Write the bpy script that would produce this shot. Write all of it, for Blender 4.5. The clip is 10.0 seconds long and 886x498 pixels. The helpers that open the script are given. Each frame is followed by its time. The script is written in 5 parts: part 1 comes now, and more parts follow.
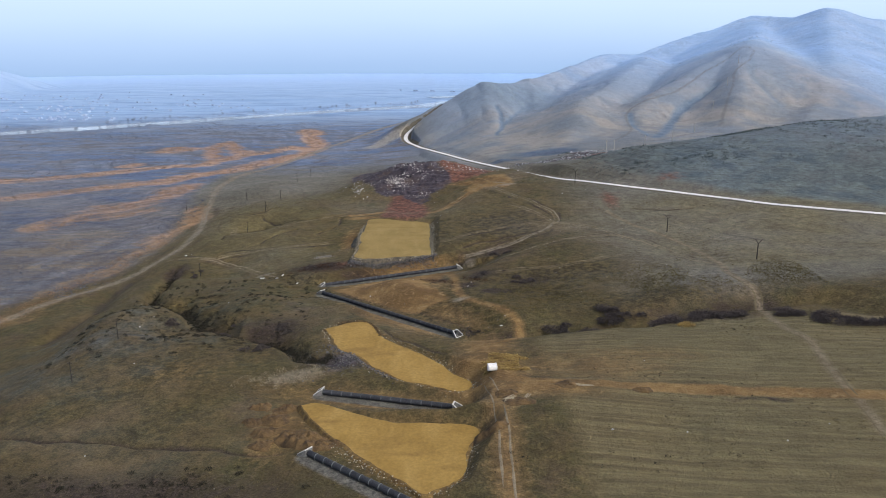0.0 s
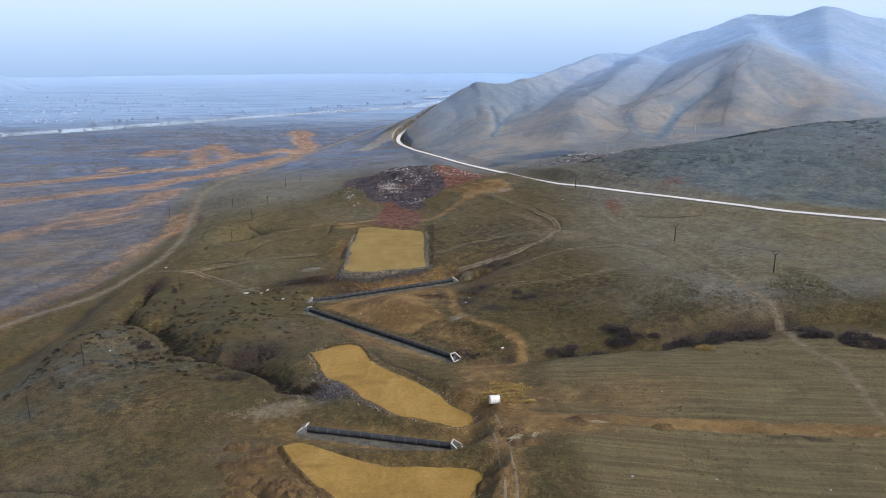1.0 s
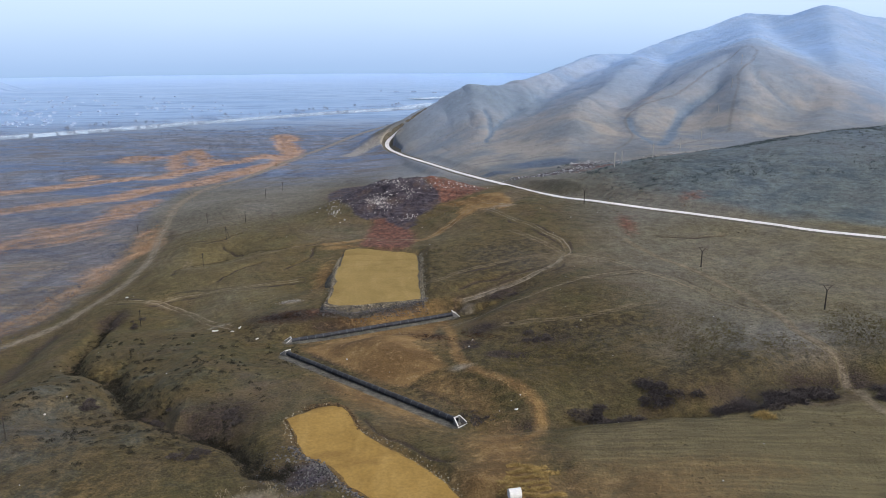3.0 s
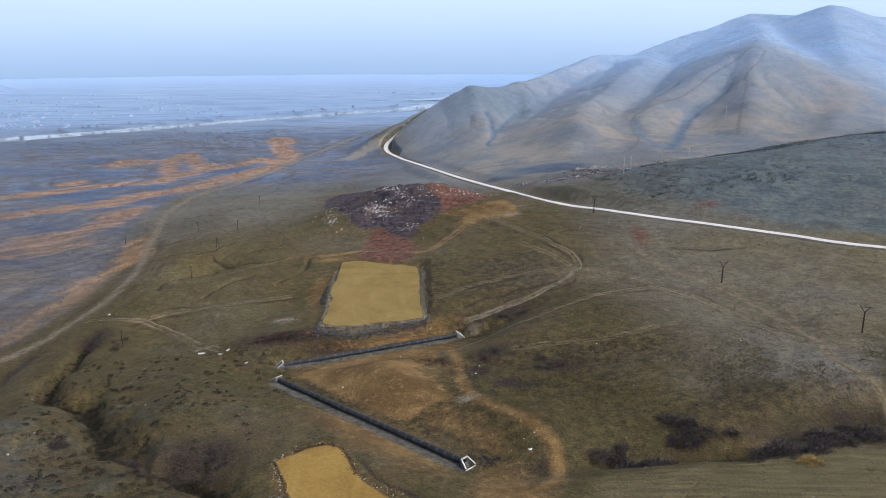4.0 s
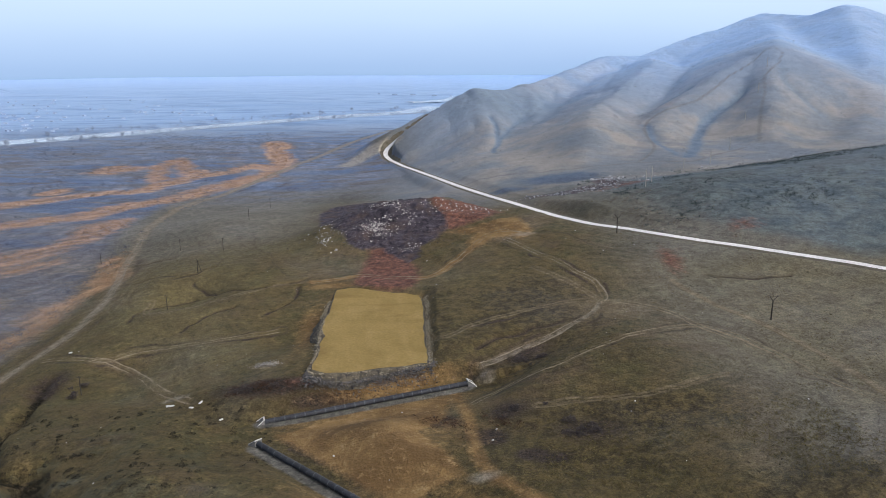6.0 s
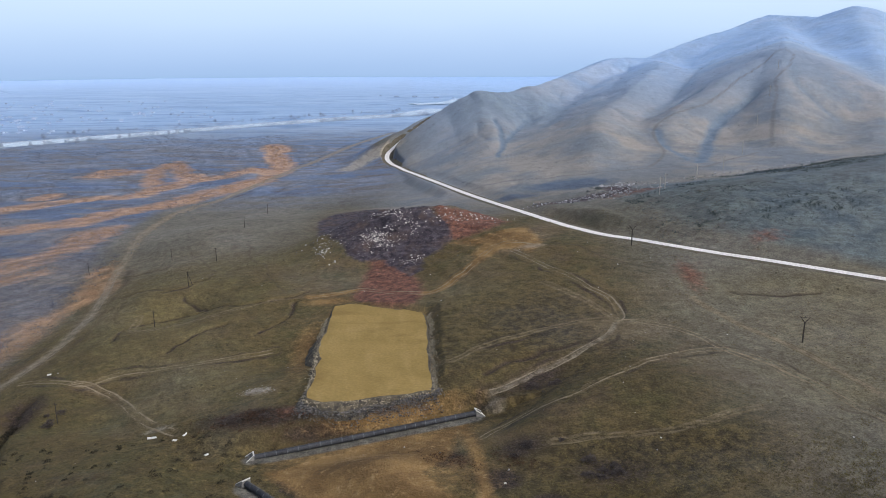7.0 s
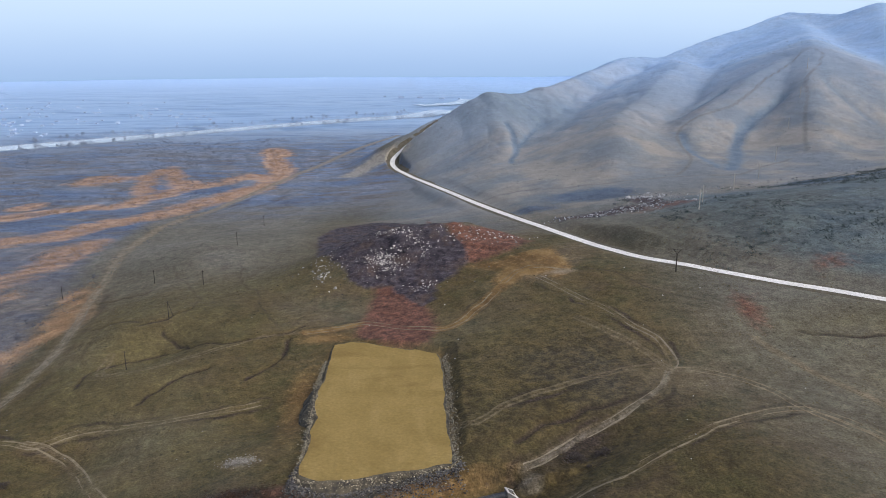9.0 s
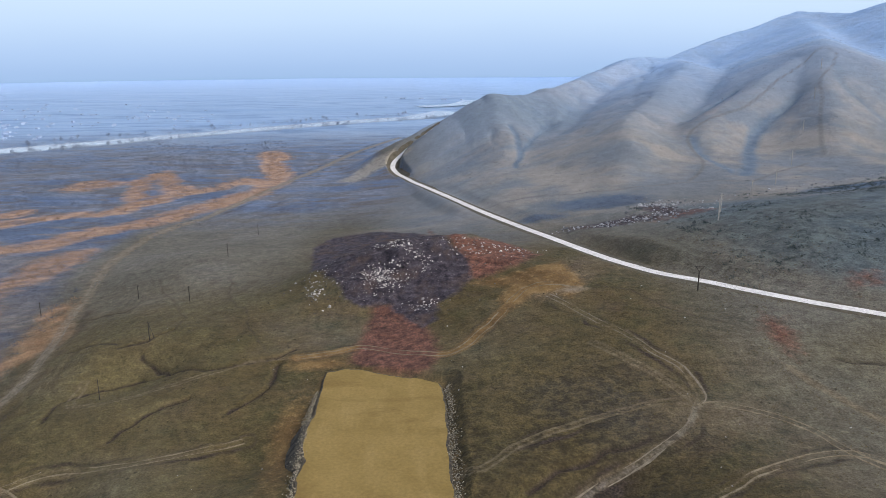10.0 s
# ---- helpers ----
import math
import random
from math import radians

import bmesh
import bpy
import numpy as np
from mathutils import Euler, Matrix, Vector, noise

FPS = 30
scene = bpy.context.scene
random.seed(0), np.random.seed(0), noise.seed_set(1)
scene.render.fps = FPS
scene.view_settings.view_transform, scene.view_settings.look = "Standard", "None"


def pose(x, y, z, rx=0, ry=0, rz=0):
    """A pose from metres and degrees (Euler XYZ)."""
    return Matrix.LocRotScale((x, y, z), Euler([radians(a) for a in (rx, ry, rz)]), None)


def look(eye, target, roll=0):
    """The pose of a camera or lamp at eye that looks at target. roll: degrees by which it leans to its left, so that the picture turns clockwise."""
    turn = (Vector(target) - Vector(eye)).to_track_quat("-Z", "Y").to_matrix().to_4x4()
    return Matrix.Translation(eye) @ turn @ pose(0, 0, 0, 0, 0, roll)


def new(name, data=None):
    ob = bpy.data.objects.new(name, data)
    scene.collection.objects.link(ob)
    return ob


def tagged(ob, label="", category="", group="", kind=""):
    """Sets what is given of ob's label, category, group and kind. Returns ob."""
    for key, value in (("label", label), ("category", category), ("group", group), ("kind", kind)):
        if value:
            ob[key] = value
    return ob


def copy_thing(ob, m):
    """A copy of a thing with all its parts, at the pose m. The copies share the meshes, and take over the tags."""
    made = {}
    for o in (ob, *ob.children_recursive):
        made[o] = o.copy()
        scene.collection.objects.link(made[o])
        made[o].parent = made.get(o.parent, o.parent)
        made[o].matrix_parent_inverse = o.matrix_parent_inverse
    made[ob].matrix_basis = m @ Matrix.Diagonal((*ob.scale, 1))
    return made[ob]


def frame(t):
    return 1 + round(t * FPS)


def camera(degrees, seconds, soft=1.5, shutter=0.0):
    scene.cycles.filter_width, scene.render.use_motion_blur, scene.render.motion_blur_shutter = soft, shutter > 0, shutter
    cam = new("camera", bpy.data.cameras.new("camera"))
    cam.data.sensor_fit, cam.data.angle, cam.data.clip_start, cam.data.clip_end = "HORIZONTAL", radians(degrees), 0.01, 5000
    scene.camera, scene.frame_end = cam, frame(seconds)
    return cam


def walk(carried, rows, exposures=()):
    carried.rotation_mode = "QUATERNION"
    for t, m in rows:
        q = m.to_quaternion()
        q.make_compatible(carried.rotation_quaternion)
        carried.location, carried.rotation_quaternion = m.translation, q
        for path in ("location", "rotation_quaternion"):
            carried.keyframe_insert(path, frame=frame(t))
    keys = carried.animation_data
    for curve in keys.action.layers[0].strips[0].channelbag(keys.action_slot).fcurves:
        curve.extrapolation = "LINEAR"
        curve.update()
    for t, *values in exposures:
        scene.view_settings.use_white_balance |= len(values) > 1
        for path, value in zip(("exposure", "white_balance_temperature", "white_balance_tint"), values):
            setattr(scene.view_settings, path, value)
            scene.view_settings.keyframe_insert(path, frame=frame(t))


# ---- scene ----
cam = camera(60.4, 10.0, soft=0.6)
PATH = [
    (0, (0.343, -0.145, 84.258), (0.385, 1.787, 83.742), -0.0),
    (0.5, (0.527, 9.018, 84.389), (0.577, 10.949, 83.871), -0.1),
    (1, (-0.043, 19.047, 84.151), (0.017, 20.978, 83.634), -0.1),
    (1.5, (-0.58, 27.547, 84.541), (-0.511, 29.477, 84.022), -0.0),
    (2, (-1.273, 37.899, 84.505), (-1.196, 39.828, 83.985), -0.1),
    (2.5, (-1.737, 47.082, 84.462), (-1.653, 49.012, 83.943), -0.1),
    (3, (-2.089, 57.17, 84.684), (-1.998, 59.1, 84.166), -0.1),
    (4.5, (-3.293, 84.799, 84.738), (-3.198, 86.729, 84.222), -0.1),
    (5, (-3.698, 93.989, 84.845), (-3.603, 95.919, 84.329), -0.1),
    (5.5, (-3.424, 102.493, 84.949), (-3.328, 104.423, 84.433), -0.1),
    (7, (-3.811, 128.036, 84.777), (-3.719, 129.967, 84.266), -0.0),
    (7.5, (-4.482, 136.596, 84.686), (-4.391, 138.527, 84.175), -0.0),
    (8, (-4.978, 146.273, 84.491), (-4.889, 148.205, 83.98), -0.1),
    (8.5, (-5.468, 155.424, 84.378), (-5.383, 157.355, 83.865), -0.1),
    (9, (-6.048, 165.53, 83.923), (-5.966, 167.462, 83.412), -0.1),
    (9.5, (-5.878, 174.801, 83.869), (-5.801, 176.733, 83.359), -0.1),
    (10, (-5.299, 185.092, 83.868), (-5.222, 187.025, 83.358), -0.2),
]
# the clip darkens a little on the way
EXPOSURES = [(0, 0.38), (5.5, 0.34), (10, 0.29)]
walk(cam, [(t, look(eye, target, roll)) for t, eye, target, roll in PATH], EXPOSURES)
GLOW = 0.81

# ---- sky and light ----
SUN_HEIGHT, SUN_FROM = 42.0, 128.0  # degrees above the horizon; compass angle from ahead, clockwise
world = bpy.data.worlds.new("world")
scene.world = world
world.use_nodes = True
sky = world.node_tree.nodes.new("ShaderNodeTexSky")
sky.sky_type = "NISHITA"
sky.sun_disc = False
sky.sun_elevation, sky.sun_rotation = radians(SUN_HEIGHT), radians(SUN_FROM)
sky.air_density, sky.dust_density, sky.ozone_density = 1.0, 5.0, 1.0
background = world.node_tree.nodes["Background"]
background.inputs["Strength"].default_value = 0.132
world.node_tree.links.new(sky.outputs["Color"], background.inputs["Color"])
sun = new("sun", bpy.data.lights.new("sun", "SUN"))
sun.data.energy, sun.data.angle, sun.data.color = 1.25, radians(18), (1.0, 0.95, 0.88)
sun_way = Vector((math.sin(radians(SUN_FROM)) * math.cos(radians(SUN_HEIGHT)), math.cos(radians(SUN_FROM)) * math.cos(radians(SUN_HEIGHT)), math.sin(radians(SUN_HEIGHT))))
sun.matrix_world = look(sun_way * 400, (0, 0, 0))
scene.view_settings.use_white_balance = True
scene.view_settings.white_balance_temperature, scene.view_settings.white_balance_tint = 6150, 10


# ---- materials ----
class Graph:
    """A node material with short ways to add nodes."""

    def __init__(self, name, rough=0.9, sheen=0.0):
        self.material = bpy.data.materials.new(name)
        self.material.use_nodes = True
        self.tree = self.material.node_tree
        self.shader = self.tree.nodes["Principled BSDF"]
        self.shader.inputs["Roughness"].default_value = rough
        self.shader.inputs["Specular IOR Level"].default_value = 0.25
        self.shader.inputs["Sheen Weight"].default_value = sheen
        self.coords = self.tree.nodes.new("ShaderNodeTexCoord").outputs["Object"]

    def set(self, socket, value):
        if isinstance(value, bpy.types.NodeSocket):
            self.tree.links.new(value, socket)
        elif isinstance(value, tuple) and len(value) == 3 and socket.type == "RGBA":
            socket.default_value = (*value, 1)
        else:
            socket.default_value = value

    def add(self, kind, out=0, **sockets):
        node = self.tree.nodes.new(kind)
        for key, value in sockets.items():
            self.set(node.inputs[key.replace("_", " ")], value)
        return node.outputs[out]

    def math(self, kind, a, b=0.0, clamp=False):
        node = self.tree.nodes.new("ShaderNodeMath")
        node.operation, node.use_clamp = kind, clamp
        self.set(node.inputs[0], a)
        self.set(node.inputs[1], b)
        return node.outputs[0]

    def noise(self, size, detail=4.0, rough=0.55, stretch=(1, 1, 1), seed=0.0):
        node = self.tree.nodes.new("ShaderNodeMapping")
        node.inputs["Scale"].default_value = tuple(s / size for s in stretch)
        node.inputs["Location"].default_value = (seed, seed * 1.7, seed * 0.6)
        self.tree.links.new(self.coords, node.inputs["Vector"])
        return self.add("ShaderNodeTexNoise", 0, Vector=node.outputs[0], Scale=1.0, Detail=detail, Roughness=rough)

    def rows(self, wide, long, turn):
        """Noise drawn out along one direction of the ground."""
        node = self.tree.nodes.new("ShaderNodeMapping")
        node.vector_type = "TEXTURE"
        node.inputs["Scale"].default_value = (long, wide, wide)
        node.inputs["Rotation"].default_value = (0, 0, radians(turn))
        self.tree.links.new(self.coords, node.inputs["Vector"])
        return self.add("ShaderNodeTexNoise", 0, Vector=node.outputs[0], Scale=1.0, Detail=3.0, Roughness=0.6)

    def cells(self, size, out="Distance"):
        node = self.tree.nodes.new("ShaderNodeTexVoronoi")
        self.set(node.inputs["Vector"], self.coords)
        node.inputs["Scale"].default_value = 1 / size
        return node.outputs[out]

    def mix(self, factor, a, b, kind="MIX"):
        node = self.tree.nodes.new("ShaderNodeMix")
        node.data_type, node.blend_type = "RGBA", kind
        self.set(node.inputs[0], factor)
        self.set(node.inputs[6], a)
        self.set(node.inputs[7], b)
        return node.outputs[2]

    def span(self, value, low, high, to_low=0.0, to_high=1.0):
        node = self.tree.nodes.new("ShaderNodeMapRange")
        for key, v in zip(("Value", "From Min", "From Max", "To Min", "To Max"), (value, low, high, to_low, to_high)):
            self.set(node.inputs[key], v)
        return node.outputs[0]

    def vary(self, colour, value, low, high):
        """The colour, lighter and darker with a value from 0.3 to 0.7."""
        grey = self.add("ShaderNodeCombineColor", 0, **{k: self.span(value, 0.3, 0.7, low, high) for k in ("Red", "Green", "Blue")})
        return self.mix(1.0, colour, grey, "MULTIPLY")

    def bump(self, value, strength, distance):
        self.set(self.shader.inputs["Normal"], self.add("ShaderNodeBump", 0, Height=value, Strength=strength, Distance=distance))

    def done(self, colour):
        self.set(self.shader.inputs["Base Color"], colour)
        return self.material


def plain(name, light, dark, size, rough=0.85, bump=0.3, fine=0.12):
    g = Graph(name, rough)
    broad, grain = g.noise(size, 5), g.noise(size * fine, 4, 0.6)
    colour = g.vary(g.mix(g.span(broad, 0.35, 0.65), dark, light), grain, 0.75, 1.25)
    g.bump(grain, bump, size * fine)
    return g.done(colour)


def ground_material():
    g = Graph("land", 0.95)
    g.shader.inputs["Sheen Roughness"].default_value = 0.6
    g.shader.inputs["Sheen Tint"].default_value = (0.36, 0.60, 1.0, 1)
    wide, mid, fine, grit = g.noise(60, 5), g.noise(11, 6, 0.6), g.noise(2.2, 5, 0.65), g.noise(0.55, 3, 0.7)
    tufts = g.cells(1.5)
    zones = {}
    for attribute, names in ZONES.items():
        node = g.tree.nodes.new("ShaderNodeAttribute")
        node.attribute_name = attribute
        parts = g.tree.nodes.new("ShaderNodeSeparateColor")
        g.tree.links.new(node.outputs["Color"], parts.inputs[0])
        for n, name in enumerate(names):
            zones[name] = parts.outputs[n] if n < 3 else node.outputs["Alpha"]

    # bluish sheen on hill, plain and far land stands in for haze
    haze_sheen = g.math("MAXIMUM", g.math("MULTIPLY", zones["high"], 0.40), g.math("MAXIMUM", g.math("MULTIPLY", zones["plain"], 0.10), g.math("MULTIPLY", g.math("SUBTRACT", zones["far"], zones["farthest_haze"]), 0.30)))
    g.set(g.shader.inputs["Sheen Weight"], haze_sheen)

    def zone(name, breakup, by=fine, soft=0.16):
        value = g.math("ADD", zones[name], g.math("MULTIPLY", g.math("SUBTRACT", by, 0.5), breakup))
        return g.span(value, 0.5 - soft, 0.5 + soft)

    dry = g.mix(g.span(wide, 0.38, 0.62), (0.068, 0.053, 0.023), (0.108, 0.079, 0.032))
    dry = g.mix(g.span(mid, 0.42, 0.66), dry, (0.068, 0.060, 0.024))
    dry = g.mix(g.span(g.noise(19, 5, 0.6, seed=4.0), 0.55, 0.72), dry, (0.085, 0.060, 0.033))
    dry = g.mix(g.math("MULTIPLY", g.span(tufts, 0.15, 0.5, 0.5, 0.0), g.span(fine, 0.45, 0.6)), dry, (0.124, 0.098, 0.039))
    # grass farther off is greyer and bluer: haze put into its colour
    dry = g.mix(g.math("MULTIPLY", zones["hazed_slope"], 0.8), dry, g.mix(g.span(wide, 0.4, 0.6), (0.130, 0.129, 0.112), (0.160, 0.151, 0.129)))
    dry = g.mix(g.math("MULTIPLY", zones["straw"], 0.85), dry, g.mix(g.span(mid, 0.38, 0.62), (0.123, 0.102, 0.047), (0.166, 0.137, 0.063)))
    dry = g.mix(zone("rank", 0.8, mid, 0.35), dry, g.mix(g.span(fine, 0.4, 0.6), (0.035, 0.027, 0.013), (0.077, 0.058, 0.022)))
    # hill slopes go pale blue with distance, haze mixed into the colour
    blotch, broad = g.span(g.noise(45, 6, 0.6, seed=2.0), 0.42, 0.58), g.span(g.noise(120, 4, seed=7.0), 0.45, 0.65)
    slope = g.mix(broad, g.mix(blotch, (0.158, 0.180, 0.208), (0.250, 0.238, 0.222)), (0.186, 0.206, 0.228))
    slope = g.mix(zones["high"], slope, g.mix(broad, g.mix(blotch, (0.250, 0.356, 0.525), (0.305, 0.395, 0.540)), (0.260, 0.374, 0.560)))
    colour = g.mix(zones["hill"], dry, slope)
    # knoll and hill growth with a blue haze tint in its colour
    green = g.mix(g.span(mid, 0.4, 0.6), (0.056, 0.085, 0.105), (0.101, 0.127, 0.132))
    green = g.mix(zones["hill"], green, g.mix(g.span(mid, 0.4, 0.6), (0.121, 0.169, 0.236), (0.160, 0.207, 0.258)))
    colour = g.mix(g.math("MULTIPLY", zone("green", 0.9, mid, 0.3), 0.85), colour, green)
    weave = g.noise(90, 6, 0.62, (1, 2.5, 1), 3.0)
    # valley floor turns blue with distance, haze painted into the colour
    hazed_plain = g.mix(g.span(weave, 0.40, 0.60), (0.078, 0.112, 0.190), (0.144, 0.156, 0.188))
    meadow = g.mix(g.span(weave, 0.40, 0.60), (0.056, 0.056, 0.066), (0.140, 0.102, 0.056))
    plain_land = g.mix(g.span(g.add("ShaderNodeSeparateXYZ", "Y", Vector=g.coords), 390, 700), meadow, hazed_plain)
    plain_land = g.mix(g.span(g.noise(30, 5, 0.6, (1, 2.5, 1), 5.0), 0.48, 0.60), plain_land, (0.112, 0.100, 0.096))
    plain_land = g.vary(g.vary(plain_land, g.noise(7, 5, 0.65, (1, 2.2, 1), 15.0), 0.80, 1.20), zones["streak"], 0.82, 1.18)
    colour = g.mix(zone("plain", 0.4, mid, 0.35), colour, plain_land)
    # far fields in pale blue: haze put into their colour
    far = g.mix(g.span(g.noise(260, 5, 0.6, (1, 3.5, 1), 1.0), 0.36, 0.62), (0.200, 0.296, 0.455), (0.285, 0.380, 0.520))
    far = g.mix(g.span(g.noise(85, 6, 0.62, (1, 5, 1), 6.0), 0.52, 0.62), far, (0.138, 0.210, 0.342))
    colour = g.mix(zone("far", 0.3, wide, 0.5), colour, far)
    # valley end blended to the hazy sky's blue
    colour = g.mix(zones["farthest_haze"], colour, (0.318, 0.440, 0.655))
    rows = g.rows(1.2, 70, -12.5)
    furrow = g.mix(g.span(rows, 0.38, 0.62), (0.094, 0.074, 0.037), (0.168, 0.135, 0.067))
    furrow = g.mix(g.span(wide, 0.35, 0.6), furrow, g.mix(g.span(rows, 0.38, 0.62), (0.101, 0.086, 0.043), (0.148, 0.125, 0.063)))
    colour = g.mix(g.math("MULTIPLY", zone("field", 0.25, mid, 0.3), 0.95), colour, furrow)
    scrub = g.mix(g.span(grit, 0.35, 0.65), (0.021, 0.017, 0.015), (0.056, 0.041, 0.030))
    # scrub on the hill paled and blued by painted haze
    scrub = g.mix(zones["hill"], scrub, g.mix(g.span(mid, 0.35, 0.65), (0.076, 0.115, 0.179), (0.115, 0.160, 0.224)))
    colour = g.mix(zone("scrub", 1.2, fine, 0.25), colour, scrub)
    reed = g.mix(g.span(mid, 0.36, 0.64), (0.285, 0.172, 0.098), (0.390, 0.246, 0.146))
    reed = g.mix(g.span(fine, 0.5, 0.68), reed, (0.200, 0.145, 0.110))
    reed = g.mix(g.span(g.add("ShaderNodeSeparateXYZ", "Y", Vector=g.coords), 300, 520), g.mix(g.span(mid, 0.36, 0.64), (0.125, 0.084, 0.036), (0.215, 0.140, 0.056)), reed)
    reed = g.vary(reed, zones["streak"], 0.78, 1.22)
    colour = g.mix(g.math("MULTIPLY", zone("reed", 2.6, g.noise(20, 6, 0.66, (1, 1.8, 1), 13.0), 0.42), g.span(zones["reed"], 0.05, 0.35)), colour, reed)
    track = g.mix(g.span(fine, 0.35, 0.65), (0.140, 0.110, 0.068), (0.210, 0.170, 0.115))
    # hill tracks greyed the same way
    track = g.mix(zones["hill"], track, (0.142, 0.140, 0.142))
    colour = g.mix(zone("track", 0.22, fine, 0.34), colour, track)
    clay = g.mix(g.span(mid, 0.38, 0.62), (0.132, 0.080, 0.030), (0.233, 0.148, 0.058))
    clay = g.mix(g.span(fine, 0.55, 0.75), clay, (0.248, 0.172, 0.084))
    colour = g.mix(zone("clay", 0.7, fine, 0.3), colour, clay)
    red = g.mix(g.span(fine, 0.35, 0.65), (0.086, 0.044, 0.034), (0.172, 0.082, 0.056))
    colour = g.mix(zone("red", 1.2, g.noise(4, 6, 0.66, seed=27.0), 0.28), colour, red)
    soot = g.mix(g.span(fine, 0.36, 0.64), (0.027, 0.024, 0.033), (0.070, 0.060, 0.073))
    soot = g.mix(g.span(g.noise(8, 5, 0.62, seed=17.0), 0.48, 0.66), soot, (0.078, 0.056, 0.050))
    colour = g.mix(zone("soot", 1.3, g.noise(3.5, 6, 0.66, seed=19.0), 0.24), colour, soot)
    pale = g.mix(g.span(fine, 0.35, 0.65), (0.185, 0.165, 0.130), (0.300, 0.272, 0.225))
    colour = g.mix(zone("pale", 0.25, fine, 0.34), colour, pale)
    wet = g.mix(g.span(fine, 0.35, 0.65), (0.080, 0.080, 0.072), (0.135, 0.128, 0.108))
    colour = g.mix(zone("bedding", 0.5, fine, 0.25), colour, wet)
    steps = g.noise(1.0, 4, 0.6, (0.05, 0.05, 2.4), 21.0)
    grain = g.vary(colour, g.noise(5.5, 5, 0.6, seed=11.0), 0.84, 1.16)
    grain = g.vary(grain, grit, 0.76, 1.24)
    grain = g.vary(grain, fine, 0.70, 1.26)
    grain = g.vary(grain, steps, 0.88, 1.12)
    grain = g.mix(zones["straw"], grain, g.vary(grain, g.rows(1.7, 50, -62), 0.84, 1.16))
    dots = g.math("MULTIPLY", g.span(g.cells(2.4), 0.10, 0.24, 1.0, 0.0), g.span(g.noise(14, 4, 0.6, seed=31.0), 0.53, 0.64))
    grain = g.mix(g.math("MULTIPLY", dots, 0.8), grain, (0.030, 0.026, 0.014))
    hill_grain = g.vary(g.vary(colour, g.noise(30, 6, 0.66, (1, 1, 0.4), 23.0), 0.90, 1.10), g.noise(7, 6, 0.66, seed=25.0), 0.86, 1.14)
    colour = g.mix(zones["hill"], colour, hill_grain)
    # grain fades on hill and far land as haze would veil it
    smooth = g.math("MULTIPLY", g.math("MAXIMUM", g.math("MAXIMUM", zones["hill"], zones["far"]), g.math("MAXIMUM", g.math("MULTIPLY", zones["clay"], 0.8), g.math("MAXIMUM", zones["field"], g.math("MULTIPLY", g.math("MAXIMUM", zones["track"], zones["pale"]), 0.8)))), 0.75)
    colour = g.mix(smooth, grain, colour)
    height = g.math("ADD", g.math("MULTIPLY", fine, 1.0), g.math("MULTIPLY", grit, 0.4))
    height = g.math("ADD", height, g.math("MULTIPLY", g.math("MULTIPLY", g.noise(26, 6, 0.62, seed=33.0), zones["hill"]), 3.0))
    g.bump(height, 0.8, 1.0)
    return g.done(colour)


ZONES = {"zone_a": ("track", "clay", "red", "soot"), "zone_b": ("reed", "plain", "far", "hill"), "zone_c": ("green", "field", "scrub", "pale"), "zone_d": ("bedding", "hazed_slope", "rank", "farthest_haze"), "zone_e": ("high", "streak", "straw")}


def clay_pad_material(name, dull, main, light, dark_tone):
    g = Graph(name, 0.92)
    streak, mid, fine = g.noise(5, 5, 0.6, (1, 0.25, 1)), g.noise(9, 5), g.noise(0.8, 4, 0.65)
    colour = g.mix(g.span(mid, 0.36, 0.64), dull, main)
    colour = g.mix(g.span(streak, 0.5, 0.75), colour, light)
    colour = g.mix(g.span(g.noise(16, 5, 0.6, (1, 2.2, 1), 4.0), 0.54, 0.66), colour, dark_tone)
    colour = g.vary(colour, fine, 0.84, 1.16)
    g.bump(fine, 0.3, 0.25)
    return g.done(colour)


def rock_material(name, dark, light):
    g = Graph(name, 0.85)
    tone = g.add("ShaderNodeNewGeometry", "Random Per Island")
    colour = g.mix(tone, dark, light)
    colour = g.vary(colour, g.noise(0.3, 4), 0.75, 1.25)
    g.bump(g.noise(0.2, 3), 0.4, 0.1)
    return g.done(colour)


def leaf_material(name, dark, light):
    g = Graph(name, 0.9)
    colour = g.mix(g.add("ShaderNodeNewGeometry", "Random Per Island"), dark, light)
    return g.done(g.vary(colour, g.noise(6, 3), 0.8, 1.2))


def backdrop_material():
    """Hazy sky over the far end of the valley: a gradient by height alone."""
    g = Graph("hazy_distance", 1.0)
    z = g.add("ShaderNodeSeparateXYZ", "Z", Vector=g.coords)
    node = g.tree.nodes.new("ShaderNodeValToRGB")
    g.set(node.inputs[0], g.span(g.math("ADD", z, g.math("MULTIPLY", g.math("SUBTRACT", g.noise(900, 3, 0.5, (1, 1, 3)), 0.5), 60)), -40, 360))
    stops = [(0.0, HAZE[0]), (0.15, HAZE[1]), (0.31, HAZE[2]), (0.525, HAZE[3]), (0.74, HAZE[4]), (1.0, HAZE[5])]
    ramp_stops = node.color_ramp.elements
    while len(ramp_stops) < len(stops):
        ramp_stops.new(0.5)
    for stop, (at, rgb) in zip(ramp_stops, stops):
        stop.position, stop.color = at, (*rgb, 1)
    g.shader.inputs["Specular IOR Level"].default_value = 0.0
    g.set(g.shader.inputs["Emission Color"], node.outputs[0])
    g.shader.inputs["Emission Strength"].default_value = GLOW
    return g.done((0, 0, 0))


